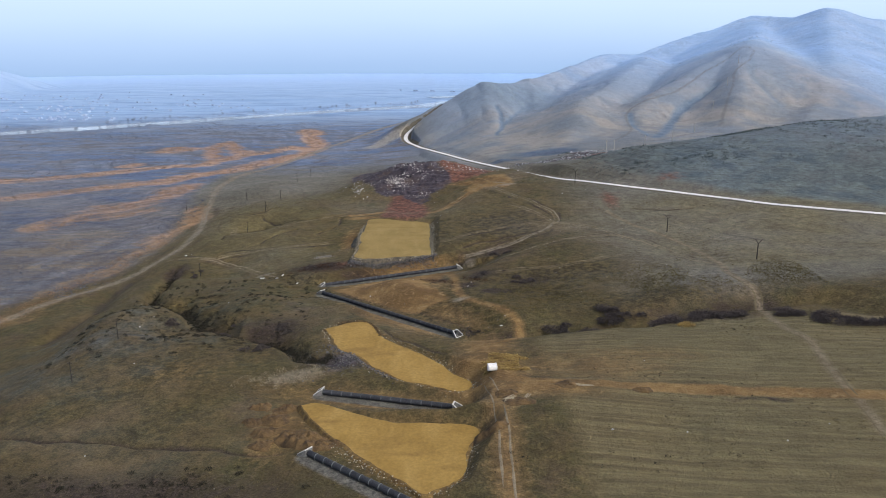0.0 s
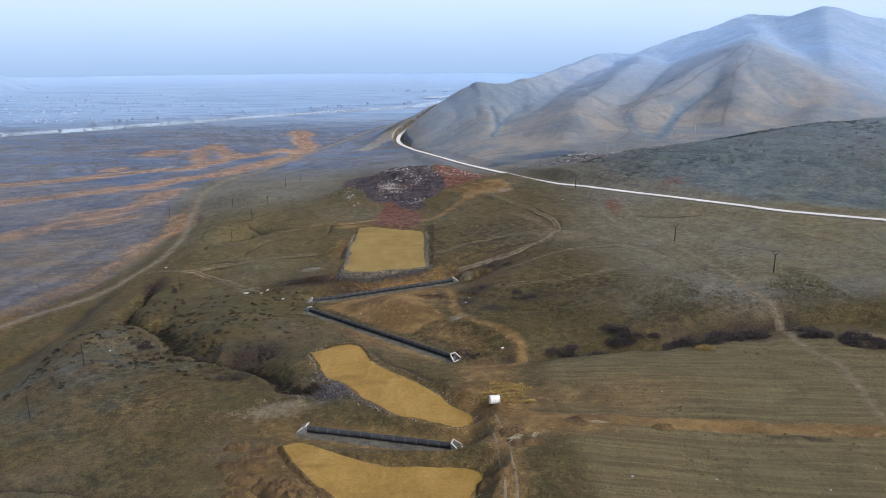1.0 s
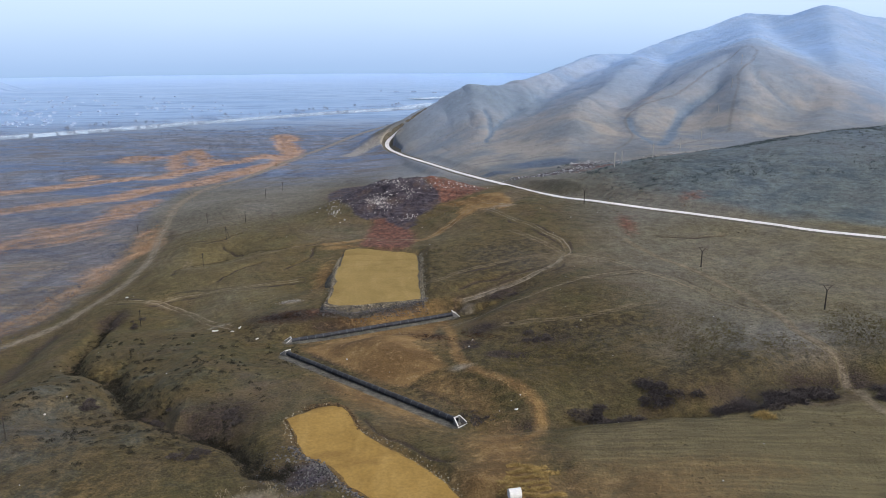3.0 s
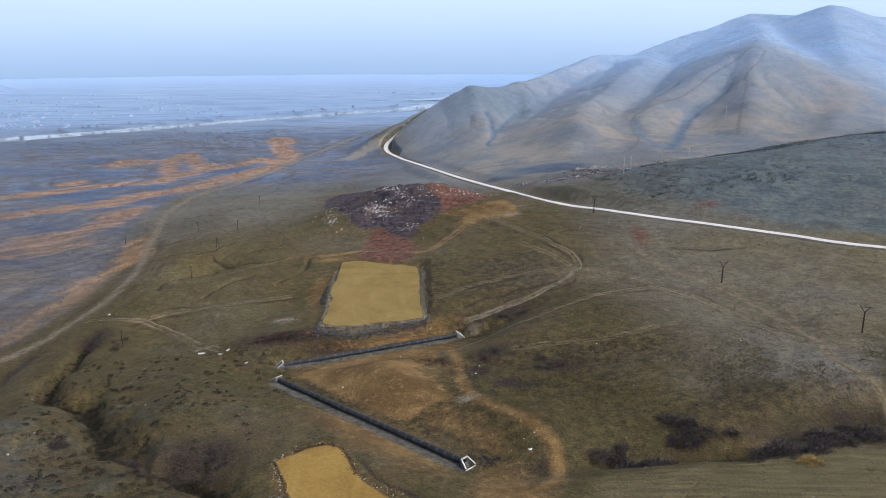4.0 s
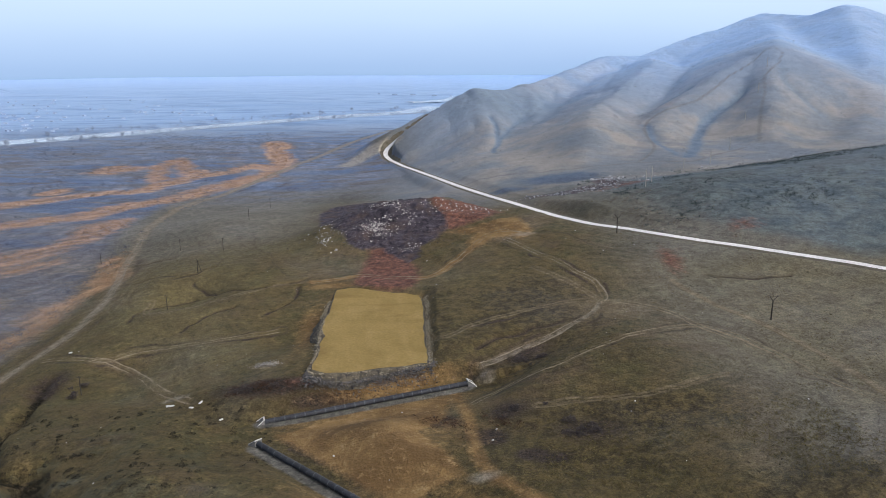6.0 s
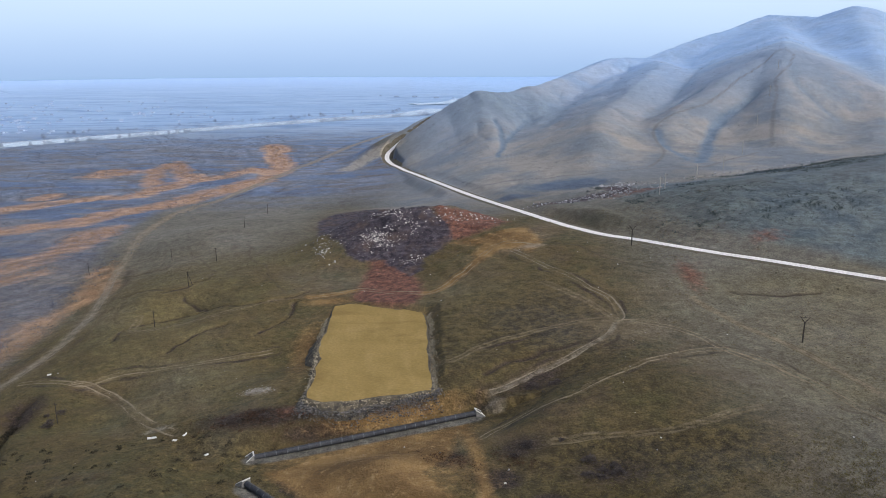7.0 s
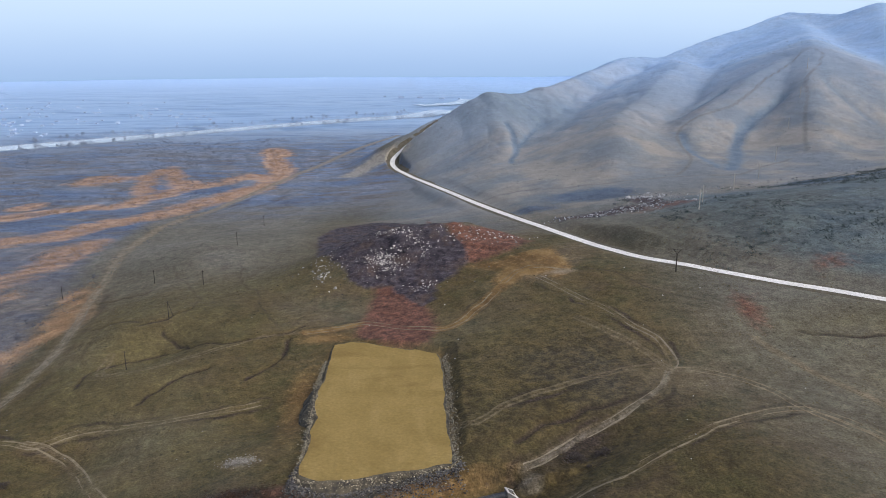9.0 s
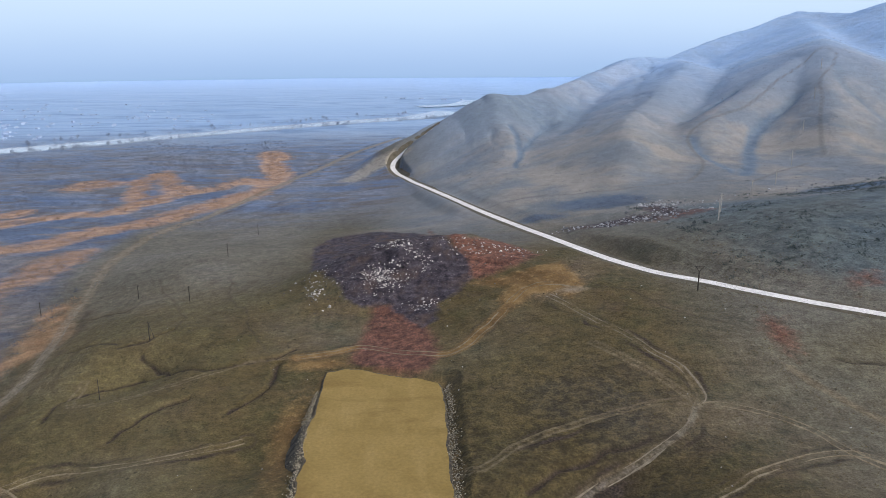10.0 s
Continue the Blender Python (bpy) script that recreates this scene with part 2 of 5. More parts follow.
HAZE = [(0.372, 0.530, 0.775), (0.425, 0.580, 0.835), (0.500, 0.655, 0.898), (0.608, 0.760, 0.955), (0.685, 0.830, 0.974), (0.736, 0.865, 0.984)]
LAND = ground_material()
PAD = clay_pad_material("rolled_clay", (0.207, 0.145, 0.044), (0.248, 0.177, 0.058), (0.267, 0.194, 0.069), (0.190, 0.130, 0.039))
FRESH_PAD = clay_pad_material("fresh_orange_clay", (0.234, 0.146, 0.035), (0.288, 0.184, 0.048), (0.321, 0.212, 0.063), (0.203, 0.124, 0.032))
GRAVEL = plain("pale_road_gravel", (0.70, 0.69, 0.68), (0.60, 0.59, 0.57), 6, 0.95, 0.3)
SHOULDER = plain("road_shoulder", (0.120, 0.108, 0.082), (0.070, 0.062, 0.044), 3, 0.95, 0.5)
PIPE_SKIN = plain("tarred_pipe", (0.046, 0.050, 0.058), (0.022, 0.024, 0.029), 2.0, 0.7, 0.15)
DULL_COLLAR = plain("tarred_pipe_joint", (0.090, 0.095, 0.104), (0.032, 0.035, 0.040), 1.0, 0.75, 0.15)
COLLAR = plain("bare_pipe_joint", (0.16, 0.17, 0.17), (0.10, 0.105, 0.11), 1.0, 0.7, 0.15)
CONCRETE = plain("cast_concrete", (0.62, 0.62, 0.60), (0.46, 0.46, 0.44), 1.5, 0.85, 0.2)
# darker copy of the concrete: shade of the inner faces put into the colour
SHADE_CONCRETE = plain("shaded_inner_concrete", (0.20, 0.20, 0.19), (0.12, 0.12, 0.115), 1.0, 0.9, 0.3)
POST = plain("weathered_post", (0.060, 0.052, 0.046), (0.035, 0.031, 0.028), 1.5, 0.9, 0.3)
PALE_POST = plain("pale_concrete_post", (0.42, 0.41, 0.38), (0.30, 0.29, 0.27), 1.5, 0.9, 0.2)
GLASSY = plain("glazed_insulator", (0.06, 0.05, 0.045), (0.04, 0.035, 0.03), 0.2, 0.3, 0.05)
WIRE = plain("aluminium_wire", (0.10, 0.10, 0.10), (0.07, 0.07, 0.07), 2, 0.6, 0.05)
STONE = rock_material("riprap", (0.050, 0.045, 0.036), (0.44, 0.39, 0.28))
DARK_STONE = rock_material("dark_rubble", (0.010, 0.010, 0.013), (0.15, 0.145, 0.14))
QUARRY_STONE = rock_material("quarry_rubble", (0.06, 0.065, 0.075), (0.40, 0.41, 0.43))
WHITE_STONE = rock_material("pale_boulders", (0.13, 0.125, 0.125), (0.62, 0.60, 0.57))
RUBBLE = plain("rubble_bank", (0.125, 0.108, 0.074), (0.040, 0.037, 0.034), 1.6, 0.95, 0.8)
CRUMBLED = plain("crumbled_clay_edge", (0.200, 0.132, 0.044), (0.090, 0.058, 0.026), 1.2, 0.95, 0.8)
SPOIL = plain("dug_earth", (0.130, 0.084, 0.036), (0.058, 0.039, 0.022), 2.5, 0.95, 0.7)
TWIG = leaf_material("dark_twigs", (0.032, 0.028, 0.029), (0.098, 0.082, 0.076))
BUSH = leaf_material("low_bush", (0.012, 0.012, 0.009), (0.034, 0.031, 0.020))
STRAW = leaf_material("straw", (0.20, 0.135, 0.045), (0.46, 0.34, 0.13))
# distant scrub and trees tinted blue-grey, haze included in the colour
HAZED_SCRUB = leaf_material("hazed_valley_scrub", (0.062, 0.078, 0.115), (0.130, 0.142, 0.175))
HAZED_TREES = leaf_material("hazed_bank_trees", (0.150, 0.190, 0.265), (0.225, 0.265, 0.335))
REED = leaf_material("reeds", (0.18, 0.112, 0.068), (0.33, 0.215, 0.130))
BARK = plain("bark", (0.055, 0.045, 0.036), (0.035, 0.03, 0.025), 0.6, 0.95, 0.4)
# far village: walls and roofs coloured pale blue for haze
WALLS = plain("hazed_white_wall", (0.40, 0.50, 0.67), (0.33, 0.43, 0.60), 6, 0.9, 0.1)
ROOFING = plain("hazed_roofing", (0.33, 0.42, 0.58), (0.26, 0.35, 0.50), 4, 0.8, 0.1)
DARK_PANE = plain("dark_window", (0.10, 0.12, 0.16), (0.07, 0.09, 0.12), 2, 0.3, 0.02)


def water_material():
    g = Graph("river_water", 0.12)
    g.shader.inputs["Specular IOR Level"].default_value = 0.8
    g.bump(g.noise(9, 4), 0.08, 1.0)
    return g.done(g.mix(g.noise(80, 3), (0.30, 0.35, 0.42), (0.38, 0.43, 0.50)))


WATER = water_material()

# ---- the lie of the land ----
def lattice(ix, iy, seed):
    h = (ix * 374761393 + iy * 668265263 + seed * 974711) & 0x7FFFFFFF
    h = ((h ^ (h >> 13)) * 1274126177) & 0x7FFFFFFF
    return ((h ^ (h >> 16)) & 0xFFFF) / 65535.0


def value_noise(x, y, seed=0):
    """Smooth noise from 0 to 1 on arrays."""
    fx, fy = np.floor(x), np.floor(y)
    ix, iy = fx.astype(np.int64), fy.astype(np.int64)
    u, v = x - fx, y - fy
    u, v = u * u * (3 - 2 * u), v * v * (3 - 2 * v)
    if np.size(x) > 4000:
        lx, ly = ix.min(), iy.min()
        wide, deep = int(ix.max() - lx) + 2, int(iy.max() - ly) + 2
        if wide * deep < 2 * np.size(x):
            table = lattice(lx + np.arange(wide)[:, None], ly + np.arange(deep)[None, :], seed).ravel()
            at = (ix - lx) * deep + (iy - ly)
            a, c = table[at], table[at + 1]
            at += deep
            b, d = table[at], table[at + 1]
            return (a + (b - a) * u) * (1 - v) + (c + (d - c) * u) * v
    a, b = lattice(ix, iy, seed), lattice(ix + 1, iy, seed)
    c, d = lattice(ix, iy + 1, seed), lattice(ix + 1, iy + 1, seed)
    return (a + (b - a) * u) * (1 - v) + (c + (d - c) * u) * v


NOISES = {"of": (None, None)}  # layered noise already worked out for one set of places


def remember(x, y):
    if NOISES["of"][0] is not x or NOISES["of"][1] is not y:
        NOISES.clear()
        NOISES["of"] = (x, y)


def fbm(x, y, size, octaves=4, seed=0):
    """Layered noise from about -1 to 1; size: metres of its widest swells."""
    known = NOISES["of"][0] is x and NOISES["of"][1] is y
    if known and (size, octaves, seed) in NOISES:
        return NOISES[size, octaves, seed]
    total, weight, norm = 0.0, 1.0, 0.0
    for n in range(octaves):
        k = 2.0**n / size
        total = total + weight * (2 * value_noise(x * k + 17.3 * n, y * k - 9.1 * n, seed + n) - 1)
        norm += weight
        weight *= 0.5
    total = total / norm * 1.6
    if known:
        NOISES[size, octaves, seed] = total
    return total


def ramp(v):
    v = np.clip(v, 0, 1)
    return v * v * (3 - 2 * v)


def bell(x, y, cx, cy, sx, sy, turn=0.0):
    c, s = math.cos(math.radians(turn)), math.sin(math.radians(turn))
    u, v = (x - cx) * c + (y - cy) * s, (y - cy) * c - (x - cx) * s
    return np.exp(-((u / sx) ** 2 + (v / sy) ** 2))


def along(x, y, line, reach=0.0):
    """Distance from a polyline, and the third value of its points at the nearest spot; farther off than the reach it is only large."""
    if reach and np.size(x) > 50:
        best, third = np.full(np.shape(x), 1e6), np.full(np.shape(x), line[-1][-1], float)
        px, py = [p[0] for p in line], [p[1] for p in line]
        close = np.flatnonzero((x > min(px) - reach) & (x < max(px) + reach) & (y > min(py) - reach) & (y < max(py) + reach))
        cx, cy = x[close], y[close]
        for a, b in zip(line[:-1], line[1:]):
            box = (cx > min(a[0], b[0]) - reach) & (cx < max(a[0], b[0]) + reach) & (cy > min(a[1], b[1]) - reach) & (cy < max(a[1], b[1]) + reach)
            at = close[box]
            d, z = along(x[at], y[at], [a, b])
            near = d < best[at]
            best[at[near]], third[at[near]] = d[near], z[near]
        return best, third
    best, third = np.full(np.shape(x), 1e9), np.zeros(np.shape(x))
    for a, b in zip(line[:-1], line[1:]):
        dx, dy = b[0] - a[0], b[1] - a[1]
        t = np.clip(((x - a[0]) * dx + (y - a[1]) * dy) / (dx * dx + dy * dy), 0, 1)
        d = np.hypot(x - a[0] - t * dx, y - a[1] - t * dy)
        near = d < best
        best = np.where(near, d, best)
        if len(a) > 2:
            third = np.where(near, a[2] + t * (b[2] - a[2]), third)
    return best, third


def soft_max(heights, k):
    top = np.maximum.reduce(heights)
    return top + k * np.log(sum(np.exp((h - top) / k) for h in heights))


CREST = [(5, 800, -12), (40, 822, 26), (62, 836, 42), (120, 900, 42), (200, 1000, 58), (235, 1040, 71), (300, 1100, 70.5), (400, 1150, 100), (497, 1200, 129), (535, 1140, 126), (562, 1105, 138), (640, 1130, 122), (900, 1200, 95), (1500, 1300, 60)]
SPURS = [
    (CREST, 0.46),
    ([(497, 1200, 126), (430, 1010, 97), (347, 840, 85), (300, 739, 50), (268, 665, 24), (255, 620, 13)], 0.37),
    ([(347, 840, 84), (295, 815, 66), (240, 765, 46), (198, 719, 30), (180, 665, 16), (165, 610, 11)], 0.38),
    ([(300, 1075, 70), (262, 930, 66), (205, 830, 50), (150, 745, 35), (138, 690, 28), (130, 655, 21), (112, 610, 11)], 0.37),
    ([(62, 836, 41), (72, 770, 24), (62, 715, 6)], 0.50),
    ([(120, 900, 44), (118, 820, 27), (105, 770, 13)], 0.50),
    ([(562, 1105, 133), (470, 900, 86), (400, 760, 46), (330, 660, 24)], 0.36),
    ([(760, 1140, 110), (640, 880, 85), (520, 700, 60), (430, 600, 42)], 0.40),
]
KNOLL = [(88, 442, 17), (125, 445, 25.5), (150, 447, 29), (190, 450, 33), (240, 455, 40), (280, 460, 42), (400, 490, 52), (560, 560, 62)]
FAR_HILL = [(-900, 1950, -14), (-960, 1930, 4), (-1020, 1900, 26), (-1090, 1880, 46), (-1200, 1850, 75), (-1800, 1800, 110)]
# beds of the ravines: x, y, depth
RAVINE_LEFT = [(-110, 326, 2), (-107, 302, 4), (-104, 279, 4.5), (-92, 267, 4.5), (-80, 251, 4.5), (-71, 233, 4.5), (-63, 225, 4), (-57, 227, 4), (-47, 218, 3.5), (-38, 206, 3), (-27, 195, 1.5), (-23, 198, 0.5)]
RAVINE_WEST = [(-133, 247, 2.5), (-130, 259, 3), (-130, 277, 3), (-130, 300, 2.5), (-131, 314, 1)]
RAVINE_PIPES = [(-42, 283, 1.0), (-58, 291, 1.5), (-78, 306, 1.5), (-104, 320, 1.5)]
RAVINE_RIGHT = [(14, 219, 2), (31.2, 218.8, 3.5), (48.7, 220.3, 4), (66.2, 218.8, 4.5), (96.8, 224, 4.5), (116, 219, 4), (140, 210, 3.5), (200, 200, 3)]
# culvert pipes, from end to end
PIPES = [
    ((-40.1, 288.6, -7.3), (12.6, 302.0, -4.1)),
    ((-39.3, 276.0, -6.4), (8.9, 223.2, -2.6)),
    ((-26.3, 178.5, -1.0), (6.5, 169.7, -1.0)),
    ((-25.0, 145.6, 0.6), (1.0, 124.2, 0.4)),
]
# tops of the earth platforms: height, outline
PADS = [
    (0.6, [(-31, 168.6), (-25.8, 169), (-13.7, 162), (-4.5, 159), (5.8, 158), (11.8, 155.5), (9.1, 145.8), (6.5, 134.6), (1.4, 130.4), (-1, 129.8), (-6.8, 136.2), (-12.3, 141), (-18.3, 148.3), (-24.1, 156.3)]),
    (-0.3, [(-31.4, 221.6), (-24, 227.7), (-18.1, 226.2), (-13.4, 214.9), (-6.9, 207.2), (2, 196.5), (7.3, 187.5), (11.4, 182.4), (11.2, 177.7), (8.1, 176.5), (0.4, 180), (-7.6, 184.5), (-14.9, 192.3), (-19.9, 200.6), (-25.6, 206)]),
    (-0.8, [(-29.2, 377), (-21.3, 378.5), (-8.5, 372.5), (1.6, 367.5), (1.9, 335.2), (2.3, 310.2), (0.6, 308), (-10, 305.2), (-21.4, 303.6), (-30.1, 305), (-29.7, 315.2), (-29.8, 330.8), (-30.3, 353.2)]),
]
# the road: x, y, height
ROAD = [(330, 262, 18.9), (240, 290, 15.1), (200, 311, 14.9), (160.5, 338, 14.0), (146.5, 354, 13.3), (123.5, 375, 13.1), (105.7, 389, 13.3), (88, 408, 12.8), (70, 436, 10.5), (52, 497, 6.0), (33, 574, -0.1), (14, 663, -6.6), (-6, 748, -12.5), (-19, 790, -12.5), (-21, 806, -9.9), (-14, 818, -1.4), (0, 826, 9.6), (30, 846, 27.9)]
RIVER = [(-900, 640), (-460, 979), (-365, 1061), (-250, 1168), (-105, 1293), (0, 1365), (60, 1480)]


def inside(x, y, outline):
    odd = np.zeros(np.shape(x), bool)
    for (ax, ay), (bx, by) in zip(outline, outline[1:] + outline[:1]):
        cross = (ay > y) != (by > y)
        odd ^= cross & (x < (bx - ax) * (y - ay) / (by - ay + 1e-12) + ax)
    return odd


# gullies of the hill and ledges of the near slopes: x, y
GULLIES = [
    ([(250, 799), (236, 787), (221, 773), (202, 762)], 5, 10),
    ([(284, 766), (252, 731), (228, 696), (201, 648), (184, 610)], 6, 12),
    ([(73, 788), (74, 757), (76, 740), (66, 694)], 3.5, 8),
    ([(108, 817), (90, 775), (77, 740)], 3.5, 8),
    ([(259, 1037), (204, 888), (167, 790), (140, 737), (120, 720), (87, 719), (61, 698), (28, 686)], 1.4, 14),
    ([(186, 709), (182, 668), (176, 616)], 3, 8),
    ([(334, 801), (322, 756), (325, 727), (329, 710)], 2.5, 12),
    ([(61, 742), (57, 782)], 1.5, 6),
    ([(190, 760), (222, 792), (270, 875), (345, 1010)], 2.0, 12),
    ([(105, 800), (130, 850), (160, 910)], 2.0, 8),
]
LEDGES = [
    [(-100, 364), (-102, 377), (-94, 387), (-84, 392), (-74, 390), (-65, 385), (-53, 387), (-44, 391), (-40, 395)],
    [(-129, 455), (-119, 456), (-110, 455)],
    [(-97, 408), (-89, 410), (-83, 417)],
    [(-88, 403), (-80, 396), (-73, 388)],
    [(-116, 416), (-108, 416), (-98, 411)],
    [(-79, 352), (-75, 360), (-71, 366), (-65, 369)],
    [(-44, 387), (-45, 374), (-49, 366), (-53, 361)],
    [(-4, 248), (3, 241), (9, 235), (15, 226)],
    [(-32, 275), (-21, 264), (-8, 249), (-4, 246)],
    [(-101, 165), (-86, 161), (-71, 157), (-54, 154), (-42, 151), (-31, 149)],
    [(-14, 221), (-7, 211), (-1, 204), (6, 198)],
    [(100, 360), (105, 356), (114, 353), (127, 352)],
    [(16, 313), (24, 320), (34, 325), (45, 330)],
]


def winding(x, y, line):
    """As along(), for a line that meanders."""
    return along(x + 5.0 * fbm(x, y, 20, 2, 41), y - 4.0 * fbm(x, y, 17, 2, 42), line, 40)


# swells and hollows of the near slopes: x, y, rise, reach
SWELLS = [(-68, 359, -0.5, 60), (35, 257, -3.1, 40), (-83, 391, -4.2, 13), (-102, 241, 4.5, 13), (106, 323, -3.2, 40), (-93, 303, -3.8, 27), (-15, 257, 3.4, 13), (5, 278, -3.3, 13), (48, 220, -1.9, 13), (21, 160, 2.8, 27), (24, 314, 1.3, 27), (-88, 331, -2.8, 13), (-135, 530, 5.0, 40), (-92, 217, 3.4, 13), (-81, 231, -3.7, 13), (58, 296, 2.2, 18), (-59, 252, 3.1, 13), (-47, 220, -2.4, 13), (-41, 341, -3.5, 13), (-83, 263, -2.2, 13), (-93, 385, -2.5, 13), (34, 185, -1.8, 13), (-48, 269, -2.6, 13), (27, 237, 1.9, 13), (98, 221, -1.4, 13), (84, 229, 1.7, 13)]


def height(x, y):
    x, y = np.asarray(x, float), np.asarray(y, float)
    remember(x, y)
    g = 0.5 + 0.078 * np.clip(x, -400, 160) + 0.03 * np.clip(x - 160, 0, 900)
    g = g + 4.5 * bell(x, y, 58, 395, 42, 45) + 5.5 * bell(x, y, -80, 200, 55, 42) + 4 * bell(x, y, -80, 402, 32, 32)
    g = g + 10.5 * bell(x, y, -26, 452, 27, 27) + 13 * bell(x, y, 10, 460, 30, 26) + 1.7 * bell(x, y, -10, 445, 34, 26) * fbm(x, y, 9, 3, 77) + 4.5 * bell(x, y, 43, 428, 28, 24) + 4 * bell(x, y, 108, 402, 42, 34) + 5 * bell(x, y, 104, 516, 28, 22)
    g = g - 8 * ramp((-95 - x) / 60) - 13 * ramp((y - 500) / 150) * ramp((60 - x) / 70) - 40 * ramp((y - 780) / 200)
    g = g - 4.4 * bell(x, y, 33, 314, 17, 9, 38) - 4.5 * bell(x, y, -10, 294, 42, 12, 14) - 3.2 * bell(x, y, -14, 249, 42, 12, -47) - 2.2 * bell(x, y, -10, 174, 30, 8, -15)
    knoll = soft_max([z - 0.24 * (np.sqrt(d * d + 484) - 22) for d, z in [along(x, y, KNOLL)]], 1.0)
    g = soft_max([g, knoll, -17.5 + 0.7 * fbm(x, y, 300, 2, 5)], 2.2)
    for cx, cy, rise, reach in SWELLS:
        g = g + rise * bell(x, y, cx, cy, reach, reach)
    hill = []
    for line, slope in SPURS:
        d, z = along(x, y, line)
        hill.append(z - slope * (np.sqrt(d * d + 50) - 7))
    d, z = along(x, y, FAR_HILL)
    hill.append(z - 0.2 * d)
    hill = soft_max(hill, 2.6) - 0.4
    rough = ramp((hill - g + 8) / 25)
    hill = hill + rough * (1.5 * fbm(x, y, 60, 5, 21) + 3 * fbm(x, y, 190, 2, 31) - 1.3 * np.clip(1 - 3.2 * np.abs(fbm(x + 0.3 * y, y * 0.55, 46, 3, 35)), 0, 1))
    for line, deep, wide in GULLIES:
        d, _ = along(x + 5 * fbm(x, y, 40, 2, 33), y, line, 60)
        hill = hill - 0.75 * deep * (0.6 * np.exp(-((d / wide) ** 2)) + 0.5 * np.exp(-((d / (0.35 * wide)) ** 2))) * rough
    g = soft_max([g, hill], 3.0)
    for line, wide in ((RAVINE_LEFT, 4.0), (RAVINE_WEST, 6.0), (RAVINE_PIPES, 6.0), (RAVINE_RIGHT, 7.5)):
        d, deep = winding(x, y, line)
        g = g - deep * np.exp(-((d / wide) ** 2))
    near = ramp((900 - y) / 300) * ramp((x + 260) / 90)
    g = g + near * (1.0 * fbm(x, y, 55, 3, 51) + 0.42 * fbm(x, y, 13, 4, 61))
    steep = ramp((x + 140) / 30) * ramp((620 - y) / 60) * ramp((135 - x) / 25)
    step = (g + 0.5 * fbm(x, y, 26, 3, 63)) / 1.7
    g = g + steep * 0.16 * np.sin(2 * math.pi * step) * ramp(0.4 + fbm(x, y, 45, 2, 64))
    for line in LEDGES:
        d, _ = along(x + 1.2 * fbm(x, y, 8, 2, 65), y + 1.2 * fbm(x, y, 8, 2, 66), line, 8)
        g = g - 0.8 * np.exp(-((d / 0.9) ** 2)) * (0.75 + 0.7 * fbm(x, y, 16, 2, 67))
    d, z = along(x, y, ROAD, 16)
    w = 1 - ramp((d - 3.5) / np.where(y > 700, 4.0, 11.0))
    g = g * (1 - w) + z * w
    for n, (a, b) in enumerate(PIPES):
        d, z = along(x, y, [a, b], 26)
        left = (b[0] - a[0]) * (y - a[1]) - (b[1] - a[1]) * (x - a[0]) > 0
        w = 1 - ramp((d - 2.2) / np.where(left == (n == 1), 19 if n < 2 else 8, 5.0 if n == 0 else 8))
        g = g * (1 - w) + (z - 0.68 + 0.08 * fbm(x, y, 5, 2, 71)) * w
    for top, outline in PADS:
        d, _ = along(x, y, outline + outline[:1], 60)
        d = np.where(inside(x, y, outline), 0, d)
        g = np.minimum(g, top - 0.6 + 0.8 * d)
    d, _ = along(x, y, RIVER)
    return g - 3.5 * (1 - ramp((d - 24) / 12))

# ---- helpers for things ----
def mesh_of(name, verts, faces, material, smooth=False):
    me = bpy.data.meshes.new(name)
    me.from_pydata([tuple(v) for v in verts], [], [tuple(f) for f in faces])
    me.materials.append(material)
    if smooth:
        me.polygons.foreach_set("use_smooth", [True] * len(me.polygons))
    return me


def part(name, bm, material, parent, label=""):
    me = bpy.data.meshes.new(name)
    bm.to_mesh(me)
    bm.free()
    me.materials.append(material)
    ob = new(name, me)
    ob.parent = parent
    return tagged(ob, label)


def thing(name, x, y, z, turn=0.0, **tags):
    ob = new(name)
    ob.matrix_world = pose(x, y, z, 0, 0, turn)
    return tagged(ob, **tags)


def surface(x, y):
    """Heights on the built ground."""
    xs, ys, z = GROUND
    i, j = np.clip(np.searchsorted(xs, x) - 1, 0, len(xs) - 2), np.clip(np.searchsorted(ys, y) - 1, 0, len(ys) - 2)
    u, v = (x - xs[i]) / (xs[i + 1] - xs[i]), (y - ys[j]) / (ys[j + 1] - ys[j])
    return (z[j, i] * (1 - u) + z[j, i + 1] * u) * (1 - v) + (z[j + 1, i] * (1 - u) + z[j + 1, i + 1] * u) * v


def lie(x, y):
    return float(surface(np.array([x]), np.array([y]))[0])


def block(bm, sx, sy, sz, m, bevel=0.0):
    made = bmesh.ops.create_cube(bm, size=1.0, matrix=m @ Matrix.Diagonal((sx, sy, sz, 1)))
    if bevel:
        edges = {e for v in made["verts"] for e in v.link_edges}
        bmesh.ops.bevel(bm, geom=list(edges), offset=bevel, segments=1, affect="EDGES")


def rod(bm, a, b, ra, rb, sides=8):
    a, b = Vector(a), Vector(b)
    m = Matrix.Translation((a + b) / 2) @ (b - a).to_track_quat("Z", "Y").to_matrix().to_4x4()
    bmesh.ops.create_cone(bm, cap_ends=True, segments=sides, radius1=ra, radius2=rb, depth=(b - a).length, matrix=m)


